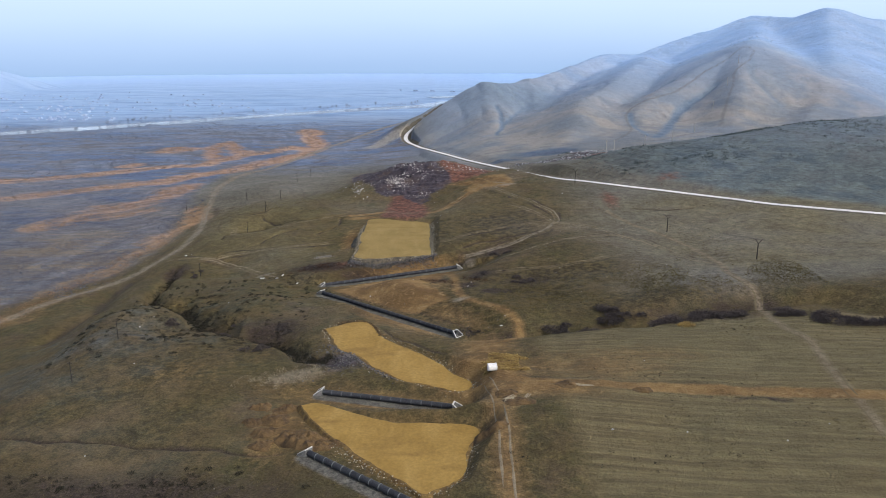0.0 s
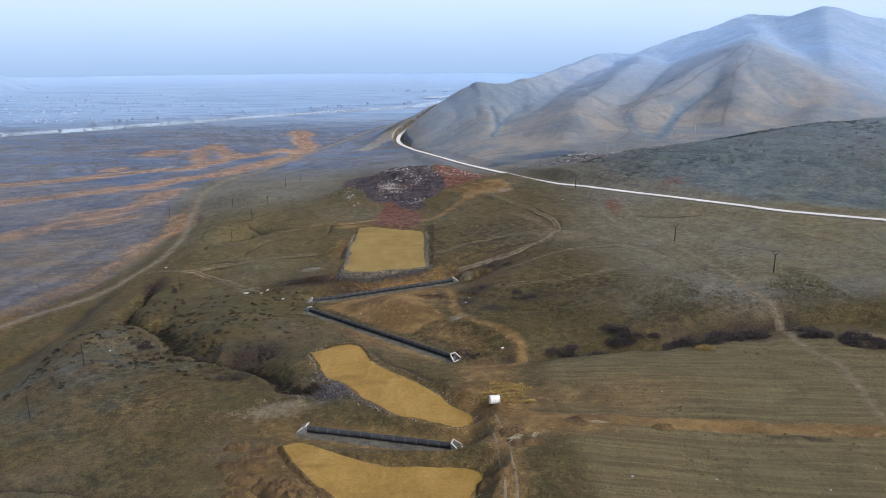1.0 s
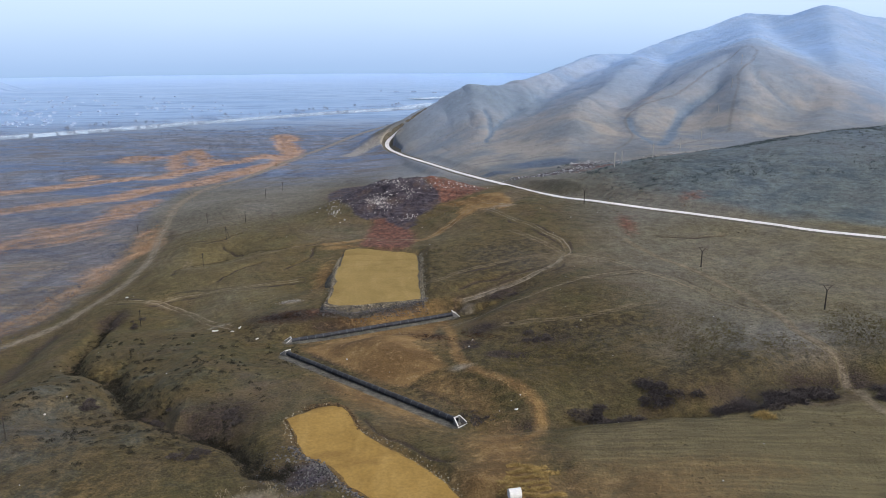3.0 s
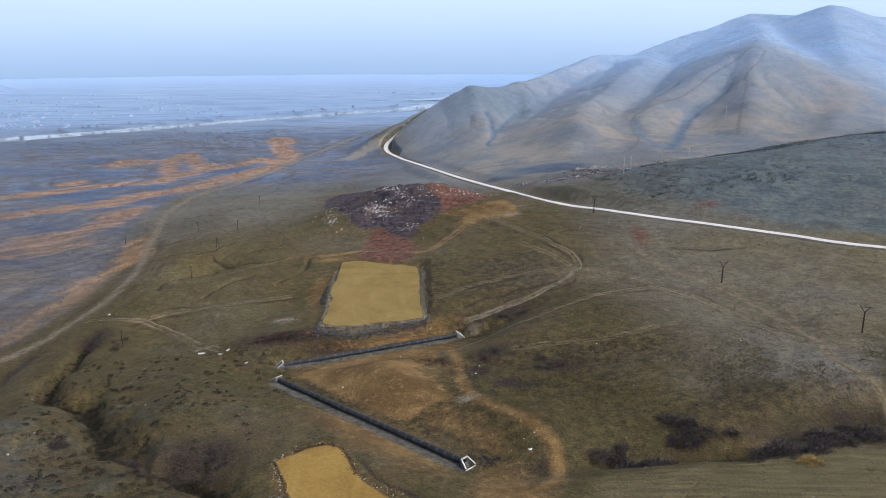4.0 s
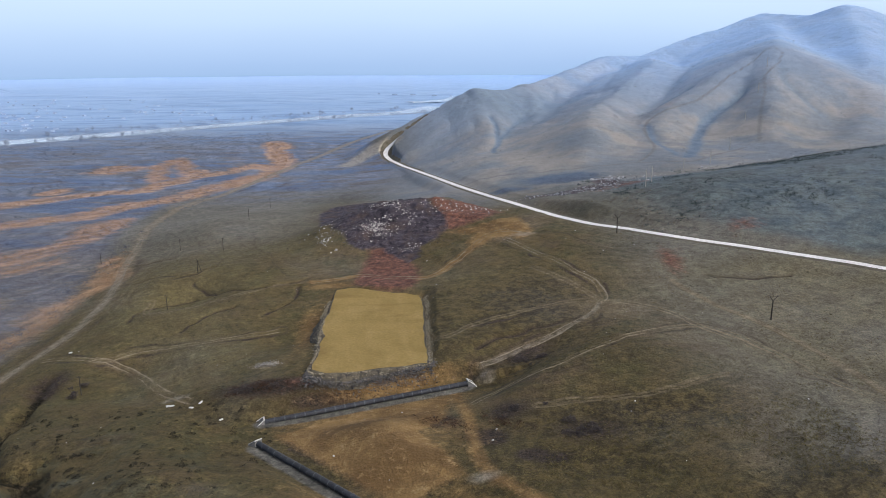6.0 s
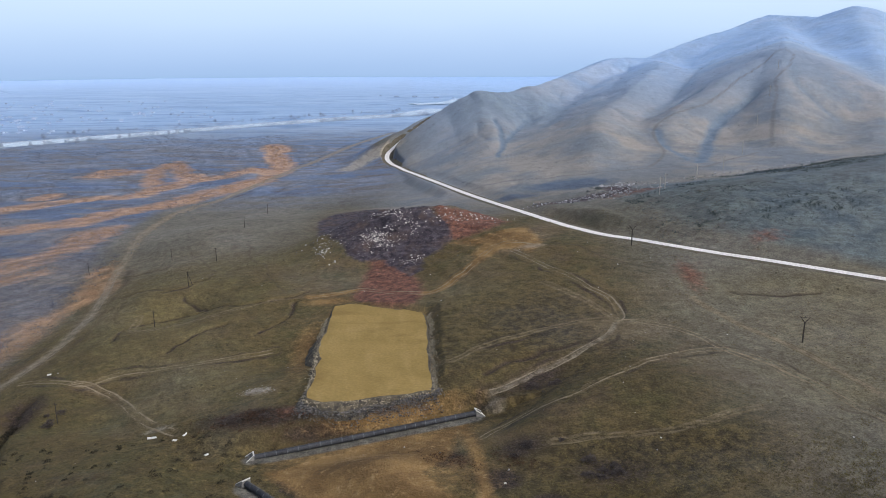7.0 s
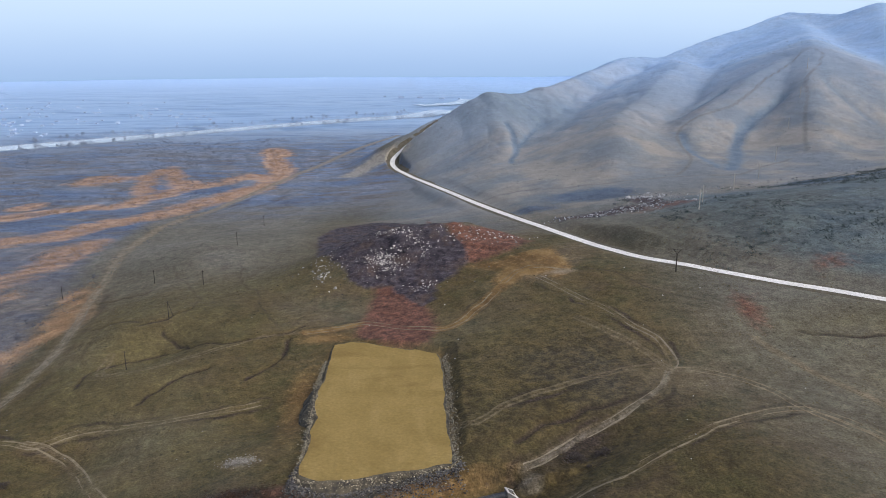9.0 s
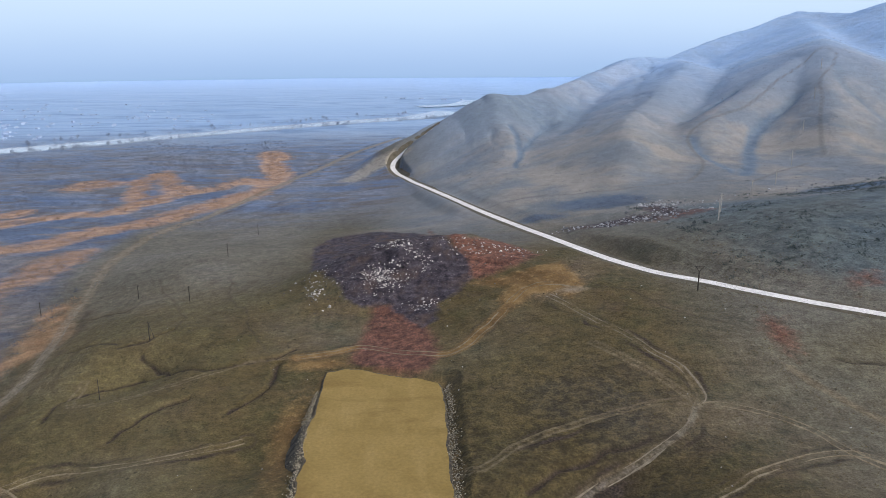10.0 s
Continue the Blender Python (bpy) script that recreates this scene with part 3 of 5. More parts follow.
def smooth_line(points, step):
    """Points every so many metres along a Catmull-Rom curve."""
    pts = [np.array(p, float) for p in points]
    pts = [2 * pts[0] - pts[1], *pts, 2 * pts[-1] - pts[-2]]
    out = []
    for p0, p1, p2, p3 in zip(pts, pts[1:], pts[2:], pts[3:]):
        n = max(2, int(np.linalg.norm(p2 - p1) / step))
        for k in range(n):
            t = k / n
            out.append(0.5 * (2 * p1 + (p2 - p0) * t + (2 * p0 - 5 * p1 + 4 * p2 - p3) * t * t + (3 * p1 - p0 - 3 * p2 + p3) * t**3))
    out.append(pts[-2])
    return np.array(out)


# ---- lines on the land ----
VALLEY_TRACK = [(-190, 200), (-168, 262), (-150, 300), (-134, 325), (-129, 334), (-126, 347), (-123, 365), (-122, 385), (-124, 413), (-135, 459), (-143, 507), (-148, 539), (-153, 583), (-148, 622), (-131, 670), (-110, 757), (-90, 840), (-65, 954), (-45, 1020), (-20, 1090)]
HAUL_TRACK = [(-39, 389), (-29, 391), (-21, 394), (-10, 388), (1, 383), (7, 384), (13, 392), (20, 401), (26, 411), (32, 416), (40, 415), (46, 411)]
THIN_TRACK = [(36, 408), (41, 398), (47, 385), (52, 375), (56, 365), (60, 358), (61, 352), (61, 345), (58, 340), (54, 333), (48, 328), (41, 323), (33, 319), (27, 314), (21, 309), (17, 307)]
STONY_TRACK = [(58, 340), (54, 333), (48, 328), (41, 323), (33, 319), (27, 314), (21, 309), (17, 307)]
EAST_TRACK = [(59, 340), (63, 341), (69, 339), (74, 335), (79, 329), (82, 320), (87, 312), (90, 304), (92, 296)]
FORK_TRACK = [(13, 286), (20, 293), (28, 297), (34, 297.5), (41, 301), (52, 307), (63, 314), (78, 319), (88, 315), (94, 299), (98, 278), (103, 263)]
SHELF_TRACK = [(58, 343), (48, 343), (37, 339), (26, 335), (16, 330), (8, 322), (4, 323)]
FAINT_TRACK = [(27.1, 277.7), (37.1, 277.6), (48.4, 277.4), (56, 276.7), (75.3, 283)]
POLE_TRACK = [(87, 355), (91, 345), (95, 335), (100, 322), (104, 306), (106, 283), (106, 262), (104, 249), (106, 238), (107, 231), (101, 211), (100, 197), (102, 187), (99, 174), (97, 162), (96, 150), (94, 139)]
LOW_TRACK = [(-120, 343), (-106, 339), (-99, 337), (-92, 341), (-85, 342), (-71, 340), (-56, 344), (-46, 349)]
FIELD_ROAD = [(14, 178), (25.9, 172.6), (47, 167), (72, 161), (95, 156), (130, 147), (260, 120)]
SOUTH_TRACK = [(15, 178), (16.8, 158), (16.6, 143), (16, 126), (15, 90)]
RAMP_TRACK = [(9, 297), (11, 276), (11, 259), (14, 248), (20, 240), (25, 233), (28, 227), (29, 221), (26, 209), (19, 204)]
WEST_TRACK = [(-100, 390), (-96, 372), (-70, 378), (-52, 387), (-40, 389)]
SIDE_TRACK = [(-102, 338), (-96, 336), (-87, 330), (-77, 316), (-68, 306), (-61, 300)]
HILL_TRACK = [(340, 838), (315, 815), (287, 794), (257, 764), (232, 745), (205, 730), (186, 709), (180, 685), (176, 652), (162, 619), (149, 600)]
RIDGE_TRACK = [(340, 838), (347, 824), (329, 795), (307, 769), (296, 742), (282, 716), (265, 680), (253, 652)]
SOOT_PATCH = [(-51, 524), (-43, 545), (-22, 554), (0, 534), (7, 452), (14, 441), (14, 432), (10, 425), (2, 418), (1, 408), (-3, 404), (-8, 412), (-14, 422), (-22, 421), (-28, 426), (-33, 439), (-43, 456)]
BURNT_PATCH = [(2, 545), (15, 458), (31, 470), (40, 447), (31, 436), (21, 431), (11, 431), (8, 444)]
SCARP = [(-32, 275), (-21, 264), (-8, 249), (-4, 246)]
FOOTPATHS = [[(-83, 417), (-83, 431), (-97, 461), (-110, 489)], [(-80, 484), (-71, 449), (-59, 420), (-49, 396)], [(51, 410), (60, 402), (67, 390), (75, 380), (82, 374)]]
FAN_TRACK = [(59, 341), (55, 351), (49, 362), (42, 374)]
BASE_TRACK = [(35, 593), (67, 594), (96, 585), (144, 595), (163, 594), (181, 590), (203, 612), (237, 639)]
CLAY_SLOPE = [(-3, 246), (8, 250), (17, 238), (21, 226), (15, 222), (9, 231), (3, 239)]
HAUL_AREA = [(12, 429), (22, 429), (33, 430), (45, 434), (48, 417), (48, 408), (42, 403), (37, 409), (32, 410), (24, 403), (21, 412), (25, 420)]
RED_PATCH = [(-19, 422), (-12, 423), (-8, 415), (-2, 406), (1, 390), (1, 383), (-2, 373), (-10, 374), (-21, 381), (-24, 385), (-22, 395), (-20, 411)]
GRAVEL_PLOT = [(-62, 774), (-51, 770), (-39, 798), (-20, 800), (-7, 806), (-20, 818), (-37, 819), (-51, 809)]
TRIANGLE = [(-36, 281), (-26, 287), (-7, 293), (8, 296), (5, 280), (-1, 271), (5, 259), (8, 251), (1, 249), (-3, 246), (-7, 248), (-13, 254), (-24, 267)]
REED_BANDS = [
    ([(-330, 490), (-224, 572), (-212, 583), (-201, 600), (-183, 621), (-169, 638), (-156, 664), (-141, 689), (-126, 730), (-112, 766), (-113, 802)], 11),
    ([(-340, 590), (-255, 634), (-242, 647), (-226, 659), (-203, 674), (-190, 701), (-179, 717), (-167, 745), (-153, 773), (-139, 793), (-115, 785)], 10),
    ([(-197, 723), (-214, 772), (-216, 807), (-216, 834), (-193, 780), (-173, 744)], 9),
    ([(-115, 814), (-130, 882), (-147, 962), (-129, 920)], 12),
    ([(-259, 760), (-256, 786), (-241, 775)], 13),
    ([(-225, 430), (-188, 502), (-181, 519), (-178, 540), (-179, 563)], 12),
    ([(-261, 665), (-256, 677)], 9),
    ([(-166, 262), (-156, 310), (-148, 353), (-143, 376), (-140, 406), (-137, 433), (-145, 481)], 7),
    ([(-204, 488), (-189, 501), (-182, 520), (-184, 556)], 11),
    ([(-200, 457), (-187, 464), (-176, 477)], 9),
]


def band(x, y, line, wide, soft=1.0):
    """1 on a line, falling to 0 over a soft edge; 0.5 at half its width."""
    d, _ = along(x, y, smooth_line(line, 9).tolist() if len(line) > 2 else line, 3 * wide + 3 * soft)
    return np.clip(0.5 + (wide / 2 - d) / (2 * soft), 0, 1)


def patch(x, y, outline, soft=3.0):
    d, _ = along(x, y, outline + outline[:1], 8 * soft)
    return np.clip(0.5 + np.where(inside(x, y, outline), d, -d) / (2 * soft), 0, 1)


def ruts(x, y, line, wide):
    """Two wheel ruts with a faint strip between them."""
    d, _ = along(x + 0.5 * fbm(x, y, 9, 2, 45), y + 0.5 * fbm(x, y, 9, 2, 46), smooth_line(line, 7).tolist(), 4 * wide)
    return np.maximum(np.clip(1.25 - np.abs(d - 0.85) / 0.48, 0, 1), 0.34 * np.clip(1.3 - d / wide, 0, 1))


def edge_shade(x, y, line, off):
    """Broken dark lines along both edges of a track: edge shadow put into the colour."""
    d, _ = along(x + 1.2 * fbm(x, y, 7, 2, 47), y + 1.2 * fbm(x, y, 7, 2, 48), smooth_line(line, 7).tolist(), 4 * off)
    return np.exp(-(((d - off) / (0.4 * off)) ** 2)) * (0.6 + 0.6 * fbm(x, y, 11, 2, 49))


def zones(x, y, z):
    """How far each kind of surface, and the haze painted on it, covers the land."""
    remember(x, y)
    o = {}
    o["track"] = np.maximum.reduce([
        (0.55 + 0.2 * ramp((y - 500) / 60)) * band(x, y, VALLEY_TRACK, 7.0, 2.5), 0.5 * ruts(x, y, VALLEY_TRACK, 3.0), band(x, y, POLE_TRACK, 2.4, 1.2) * 0.8, 0.45 * ruts(x, y, THIN_TRACK, 1.6), ruts(x, y, EAST_TRACK, 2.4) * 0.45,
        ruts(x, y, FORK_TRACK, 2.0) * 0.42, ruts(x, y, LOW_TRACK, 1.8) * 0.42, ruts(x, y, SIDE_TRACK, 3) * 0.55, band(x, y, HILL_TRACK, 2.4, 1.3) * 0.78, band(x, y, RIDGE_TRACK, 2.4, 1.3) * 0.72,
        0.75 * bell(x, y, -33, 187, 9, 3, 20), 0.7 * bell(x, y, -44.3, 315.8, 5, 3), ruts(x, y, WEST_TRACK, 2.0) * 0.62, 1.0 * ruts(x, y, HAUL_TRACK, 2.6), 0.5 * band(x, y, FIELD_ROAD, 4.4, 0.9), 0.6 * band(x, y, SOUTH_TRACK, 4, 2), 1.1 * bell(x, y, 38, 417, 12, 8, 20), ruts(x, y, SHELF_TRACK, 2.0) * 0.6, ruts(x, y, FAN_TRACK, 3.0) * 0.62, ruts(x, y, FAINT_TRACK, 2.2) * 0.6, band(x, y, BASE_TRACK, 2.2, 1.3) * 0.8])
    o["clay"] = np.maximum.reduce([
        1.1 * patch(x, y, TRIANGLE, 2.0), 0.55 * patch(x, y, CLAY_SLOPE, 4), 0.85 * bell(x, y, 17, 202, 9, 20), 0.58 * bell(x, y, 40, 182, 26, 12, -10), 0.8 * bell(x, y, -8, 234, 26, 6, -47), 0.85 * patch(x, y, HAUL_AREA, 2.5), 0.95 * band(x, y, HAUL_TRACK, 4.2, 1.3), 0.9 * band(x, y, FIELD_ROAD, 5.0, 0.9), 0.56 * bell(x, y, 35.8, 415.8, 16, 10, 20), 0.7 * band(x, y, SOUTH_TRACK, 7, 3), 0.85 * band(x, y, RAMP_TRACK, 3.4, 1.4), 1.1 * bell(x, y, 15, 182, 12, 15), 0.85 * bell(x, y, 17, 204, 9, 20), 0.56 * bell(x, y, 40, 182, 26, 12, -10), 0.9 * bell(x, y, 27.3, 167.7, 18, 6, -10),
        0.8 * bell(x, y, -35.1, 344.5, 5, 22), 0.95 * bell(x, y, -8, 302, 20, 3.2, 12), 0.9 * bell(x, y, -12, 291, 26, 5, 12), 0.85 * bell(x, y, -10, 236, 26, 9, -47), 0.62 * bell(x, y, -33, 158, 9, 14), 0.5 * bell(x, y, 3.2, 269.8, 14, 14), 0.42 * bell(x, y, 50, 186, 34, 8, -10),
        0.75 * bell(x, y, -14, 174, 30, 7, -15), 0.3 * bell(x, y, -66, 190, 16, 14), 0.9 * bell(x, y, -32, 384, 10, 4), *[0.85 * patch(x, y, outline, 5) for _, outline in PADS]])
    o["red"] = np.maximum.reduce([patch(x, y, RED_PATCH, 3), 0.68 * bell(x, y, 91.5, 370.1, 5, 12, -4), 0.62 * bell(x, y, 112, 503, 22, 9), 0.9 * patch(x, y, BURNT_PATCH, 3), 0.62 * bell(x, y, -30, 302.5, 9, 2.5, 4), 0.58 * bell(x, y, 128.4, 394.5, 9, 6)])
    o["soot"] = np.maximum.reduce([1.15 * patch(x, y, SOOT_PATCH, 2.5), 0.85 * bell(x, y, -22, 197, 7, 9, -40), 0.55 * bell(x, y, -14, 303.5, 20, 2.0, 4), 0.95 * bell(x, y, 106, 520, 9, 16, 10), 0.9 * bell(x, y, 82, 506, 26, 6, 2)])
    track_x = np.interp(y, [p[1] for p in VALLEY_TRACK], [p[0] for p in VALLEY_TRACK])
    left = ramp((track_x - 4 - x) / 22)
    o["plain"] = np.maximum(left, ramp((y - 560) / 180) * ramp((20 - x) / 60)) * ramp((2 - z) / 10)
    o["reed"] = np.maximum.reduce([band(x + 6 * fbm(x, y, 40, 3, 81), y + 9 * fbm(x, y, 60, 3, 82), line, 2 * wide, wide * 0.55) for line, wide in REED_BANDS]) * ramp((-9 - z) / 5)
    o["streak"] = np.full(len(x), 0.5)
    for line, wide in REED_BANDS:
        run = np.concatenate([[0], np.cumsum(np.hypot(*np.diff(np.array(line), axis=0).T))])
        d, s = along(x + 4 * fbm(x, y, 50, 2, 83), y + 4 * fbm(x, y, 50, 2, 84), [(*p, r) for p, r in zip(line, run)], 70)
        o["streak"] = np.where(d < 60, 0.5 + 0.42 * fbm(s / 9 + line[0][0], d, 4.5, 3, 85) * ramp((60 - d) / 20), o["streak"])
    o["reed"] = o["reed"] * np.clip(0.62 + 0.9 * o["streak"], 0.5, 1.25) * (0.62 + 0.38 * ramp((y - 500) / 120))
    o["straw"] = np.maximum.reduce([0.9 * bell(x, y, -83.5, 405.2, 42, 62), 0.7 * bell(x, y, -71.1, 334, 30, 25), 0.75 * ramp((x - 70) / 40) * ramp((y - 235) / 30) * ramp((380 - y) / 20), 0.6 * bell(x, y, 20, 360, 30, 30)]) * np.clip(0.75 + 0.5 * fbm(x, y, 30, 3, 87), 0, 1)
    # distance masks of the hazed far fields
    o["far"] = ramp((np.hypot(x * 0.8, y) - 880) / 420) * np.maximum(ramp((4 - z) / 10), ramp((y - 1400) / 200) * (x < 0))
    away = ramp((y - 415 - 0.22 * x) / 190) * ramp((x + 60) / 80)
    behind = ramp((y - 474 - 0.10 * (x - 150)) / 30) * ramp((x - 140) / 50)
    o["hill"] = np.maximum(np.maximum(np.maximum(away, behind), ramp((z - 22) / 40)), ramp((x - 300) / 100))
    # share of the haze tint on the hill
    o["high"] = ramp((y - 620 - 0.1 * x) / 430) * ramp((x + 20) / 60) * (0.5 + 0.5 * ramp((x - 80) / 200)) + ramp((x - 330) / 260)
    # gully beds: scrub, shade and haze together in one darker tone
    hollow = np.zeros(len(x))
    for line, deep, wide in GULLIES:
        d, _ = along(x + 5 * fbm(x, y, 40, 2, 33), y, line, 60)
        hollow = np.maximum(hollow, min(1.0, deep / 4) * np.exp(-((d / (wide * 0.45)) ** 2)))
    # includes the hill's darker, greener back-left face, partly painted shade
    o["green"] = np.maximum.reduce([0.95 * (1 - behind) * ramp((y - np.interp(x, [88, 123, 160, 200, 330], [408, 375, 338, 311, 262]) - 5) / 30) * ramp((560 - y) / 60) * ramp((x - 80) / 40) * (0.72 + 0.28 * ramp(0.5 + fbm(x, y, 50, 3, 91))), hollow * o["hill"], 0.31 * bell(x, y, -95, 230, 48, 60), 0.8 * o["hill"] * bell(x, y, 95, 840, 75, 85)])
    o["field"] = np.maximum(ramp((x - 26) / 12) * ramp((212 - y) / 8), 0.0)
    # ravine beds darkened: bushes, plus the left bed's shade put into the colour
    dark_tone = [1.0 * np.exp(-((winding(x, y, line)[0] / wide) ** 2)) for line, wide in ((RAVINE_RIGHT, 6), (RAVINE_LEFT, 3.2))]
    # besides real scrub: shade of ledges, scarp and west ravine painted in scrub colour
    o["scrub"] = np.maximum.reduce([*[0.5 * np.exp(-((along(x + 1.5 * fbm(x, y, 9, 2, 68), y, line, 6)[0] / 0.8) ** 2)) for line in FOOTPATHS], 0.58 * dark_tone[0] * (0.7 + 0.7 * fbm(x, y, 12, 2, 44)), 0.62 * dark_tone[1] * (0.7 + 0.6 * fbm(x, y, 14, 2, 43)), 0.75 * np.exp(-((winding(x, y, RAVINE_WEST)[0] / 5.0) ** 2)), 0.9 * bell(x, y, -110, 324, 7, 9), *[0.74 * np.exp(-((along(x + 1.2 * fbm(x, y, 8, 2, 65), y + 1.2 * fbm(x, y, 8, 2, 66), line, 8)[0] / 0.9) ** 2)) for line in LEDGES], 1.5 * bell(x, y, 3, 279, 7, 4, -35), 1.4 * bell(x, y, 14, 266, 5, 4, -40), 1.2 * bell(x, y, 23, 256, 4, 2.5), 1.1 * bell(x, y, 27, 254, 5, 2.2), 0.75 * np.exp(-((along(x, y - 2.0, SCARP, 9)[0] / 1.8) ** 2)), 1.3 * bell(x, y, 91, 562, 26, 15), 1.1 * bell(x, y, 57, 541, 14, 8), 1.25 * bell(x, y, 200, 524, 24, 24, 20), 0.55 * hollow * o["hill"] * ramp((y - 560) / 40), 0.75 * bell(x, y, 20.8, 278, 8, 6), 0.75 * bell(x, y, 37.4, 264.6, 10, 6), 0.75 * bell(x, y, -49.2, 227.6, 16, 12), 0.6 * bell(x, y, 29.8, 314.6, 22, 4, 35), 1.1 * bell(x, y, -41, 300.5, 15, 4.5), 0.9 * bell(x, y, -24, 297.5, 14, 2.6, 12), *[0.62 * edge_shade(x, y, line, 2.4) for line in (THIN_TRACK, FORK_TRACK, SHELF_TRACK, LOW_TRACK, HAUL_TRACK)], 0.6 * edge_shade(x, y, VALLEY_TRACK, 6), 0.6 * edge_shade(x, y, FIELD_ROAD, 3.4), 0.75 * bell(x, y, 29.8, 314.6, 14, 5, 35), 0.6 * bell(x, y, -20, 238, 10, 4, -45), 0.7 * bell(x, y, -62, 138, 50, 10, -8)]) * ramp((x + 150) / 30) * ramp((290 - x) / 40)
    o["pale"] = np.maximum.reduce([0.40 * band(x, y, VALLEY_TRACK, 4.0, 2.0), 0.46 * band(x, y, STONY_TRACK, 1.4, 0.9), 1.3 * patch(x, y, GRAVEL_PLOT, 6), 0.5 * bell(x, y, -36, 188, 8, 3, 25), 0.7 * bell(x, y, -44.3, 316.4, 3.5, 2.4), 0.6 * bell(x, y, -67, 304.1, 5, 1.5), 0.5 * bell(x, y, 18, 304, 3, 2), 0.6 * bell(x, y, 44, 409, 6, 3), 0.62 * bell(x, y, 12, 249, 4, 2)])
    o["hazed_slope"] = np.maximum(ramp((x - 52) / 50) * ramp((y - 225) / 20), ramp((y - 400) / 130) * ramp((-30 - x) / 40))
    o["rank"] = np.maximum.reduce([0.75 * bell(x, y, 32, 340, 26, 42), 0.85 * bell(x, y, 29.7, 310.3, 24, 9, 30), 0.95 * bell(x, y, 45.5, 268.9, 34, 12), 0.75 * bell(x, y, 0, 336, 14, 40) * (x > 2), 0.8 * bell(x, y, -9.9, 260.4, 40, 10, -47), 0.7 * bell(x, y, 35, 253.5, 30, 16), 0.65 * bell(x, y, 79.5, 232.6, 40, 9), 0.6 * bell(x, y, -52.9, 211.8, 22, 20), 0.52 * bell(x, y, -83.3, 210.7, 40, 50), 0.34 * ramp((-44 - x) / 10) * ramp((186 - y) / 16), 0.6 * bell(x, y, -45, 298, 20, 12)])
    # haze tint, stronger down the valley
    o["farthest_haze"] = ramp((np.hypot(x * 0.6, y) - 1250) / 1500) * np.maximum(ramp((4 - z) / 10), x < 0)
    o["bedding"] = np.maximum.reduce([np.clip(0.5 + (2.3 - along(x + 0.35, y + 0.9, [a, b], 20)[0]) / 2.0, 0, 1) for a, b in PIPES])
    return o


def spread(start, stop, step, growth, limit):
    """Grid lines: even between start and stop, wider and wider beyond, to the limits."""
    lines = list(np.arange(start, stop + step, step))
    for way, end in ((1, limit[1]), (-1, limit[0])):
        at, gap = (lines[-1] if way > 0 else lines[0]), step
        side = []
        while way * (end - at) > 0:
            gap *= growth[way > 0]
            at += way * gap
            side.append(at)
        lines = lines + side if way > 0 else side[::-1] + lines
    return np.array(lines)


GROUND = []  # grid lines and heights of the built ground


def build_ground():
    xs = spread(-118, 118, 0.60, (1.024, 1.0135), (-3400, 3400))
    ys = spread(118, 430, 0.70, (1.12, 1.0075), (-900, 4400))
    x, y = np.meshgrid(xs, ys)
    x, y = x.ravel(), y.ravel()
    z = height(x, y)
    nx, ny = len(xs), len(ys)
    i = np.arange(nx * ny).reshape(ny, nx)
    quads = np.stack([i[:-1, :-1], i[:-1, 1:], i[1:, 1:], i[1:, :-1]], -1).reshape(-1, 4)
    me = bpy.data.meshes.new("ground")
    me.vertices.add(nx * ny)
    me.vertices.foreach_set("co", np.stack([x, y, z], -1).ravel())
    me.loops.add(quads.size)
    me.loops.foreach_set("vertex_index", quads.ravel())
    me.polygons.add(len(quads))
    me.polygons.foreach_set("loop_start", np.arange(0, quads.size, 4))
    me.polygons.foreach_set("use_smooth", np.ones(len(quads), bool))
    me.update(calc_edges=True)
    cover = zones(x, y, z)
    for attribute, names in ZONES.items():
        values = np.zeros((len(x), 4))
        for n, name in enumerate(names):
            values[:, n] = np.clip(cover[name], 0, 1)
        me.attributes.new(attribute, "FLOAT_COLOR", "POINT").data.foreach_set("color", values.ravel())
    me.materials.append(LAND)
    GROUND.extend([xs, ys, z.reshape(ny, nx)])
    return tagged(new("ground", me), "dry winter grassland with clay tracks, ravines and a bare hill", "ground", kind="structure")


build_ground()


def build_road():
    line = smooth_line([p[:2] for p in ROAD], 3.0)
    way = np.gradient(line, axis=0)
    side = np.stack([way[:, 1], -way[:, 0]], -1) / np.linalg.norm(way, axis=1)[:, None]
    rows = {}
    for off in (-5.5, -2.2, -2.0, 0.0, 2.0, 2.2, 5.5):
        p = line + side * off
        rows[off] = (p, height(p[:, 0], p[:, 1]))
    top = np.maximum.reduce([rows[o][1] for o in (-2.2, 0.0, 2.2)])
    top = np.convolve(np.pad(top, 5, "edge"), np.ones(11) / 11, "valid") + 0.3

    def strip(offs, lifts, material, name):
        verts = np.concatenate([np.column_stack([line + side * off, top + lift if lift > -1 else rows[off][1] - 0.15]) for off, lift in zip(offs, lifts)])
        n, faces = len(line), []
        for k in range(len(offs) - 1):
            faces += [(k * n + j, (k + 1) * n + j, (k + 1) * n + j + 1, k * n + j + 1) for j in range(n - 1)]
        return new(name, mesh_of(name, verts, faces, material))

    road = tagged(strip((-2.0, 0.0, 2.0), (0.0, 0.08, 0.0), GRAVEL, "road"), "pale compacted gravel road crossing the slope", "road", kind="structure")
    for offs, lifts in (((-5.5, -2.0), (-2, -0.02)), ((2.0, 5.5), (-0.02, -2))):
        strip(offs, lifts, SHOULDER, "shoulder").parent = road


build_road()


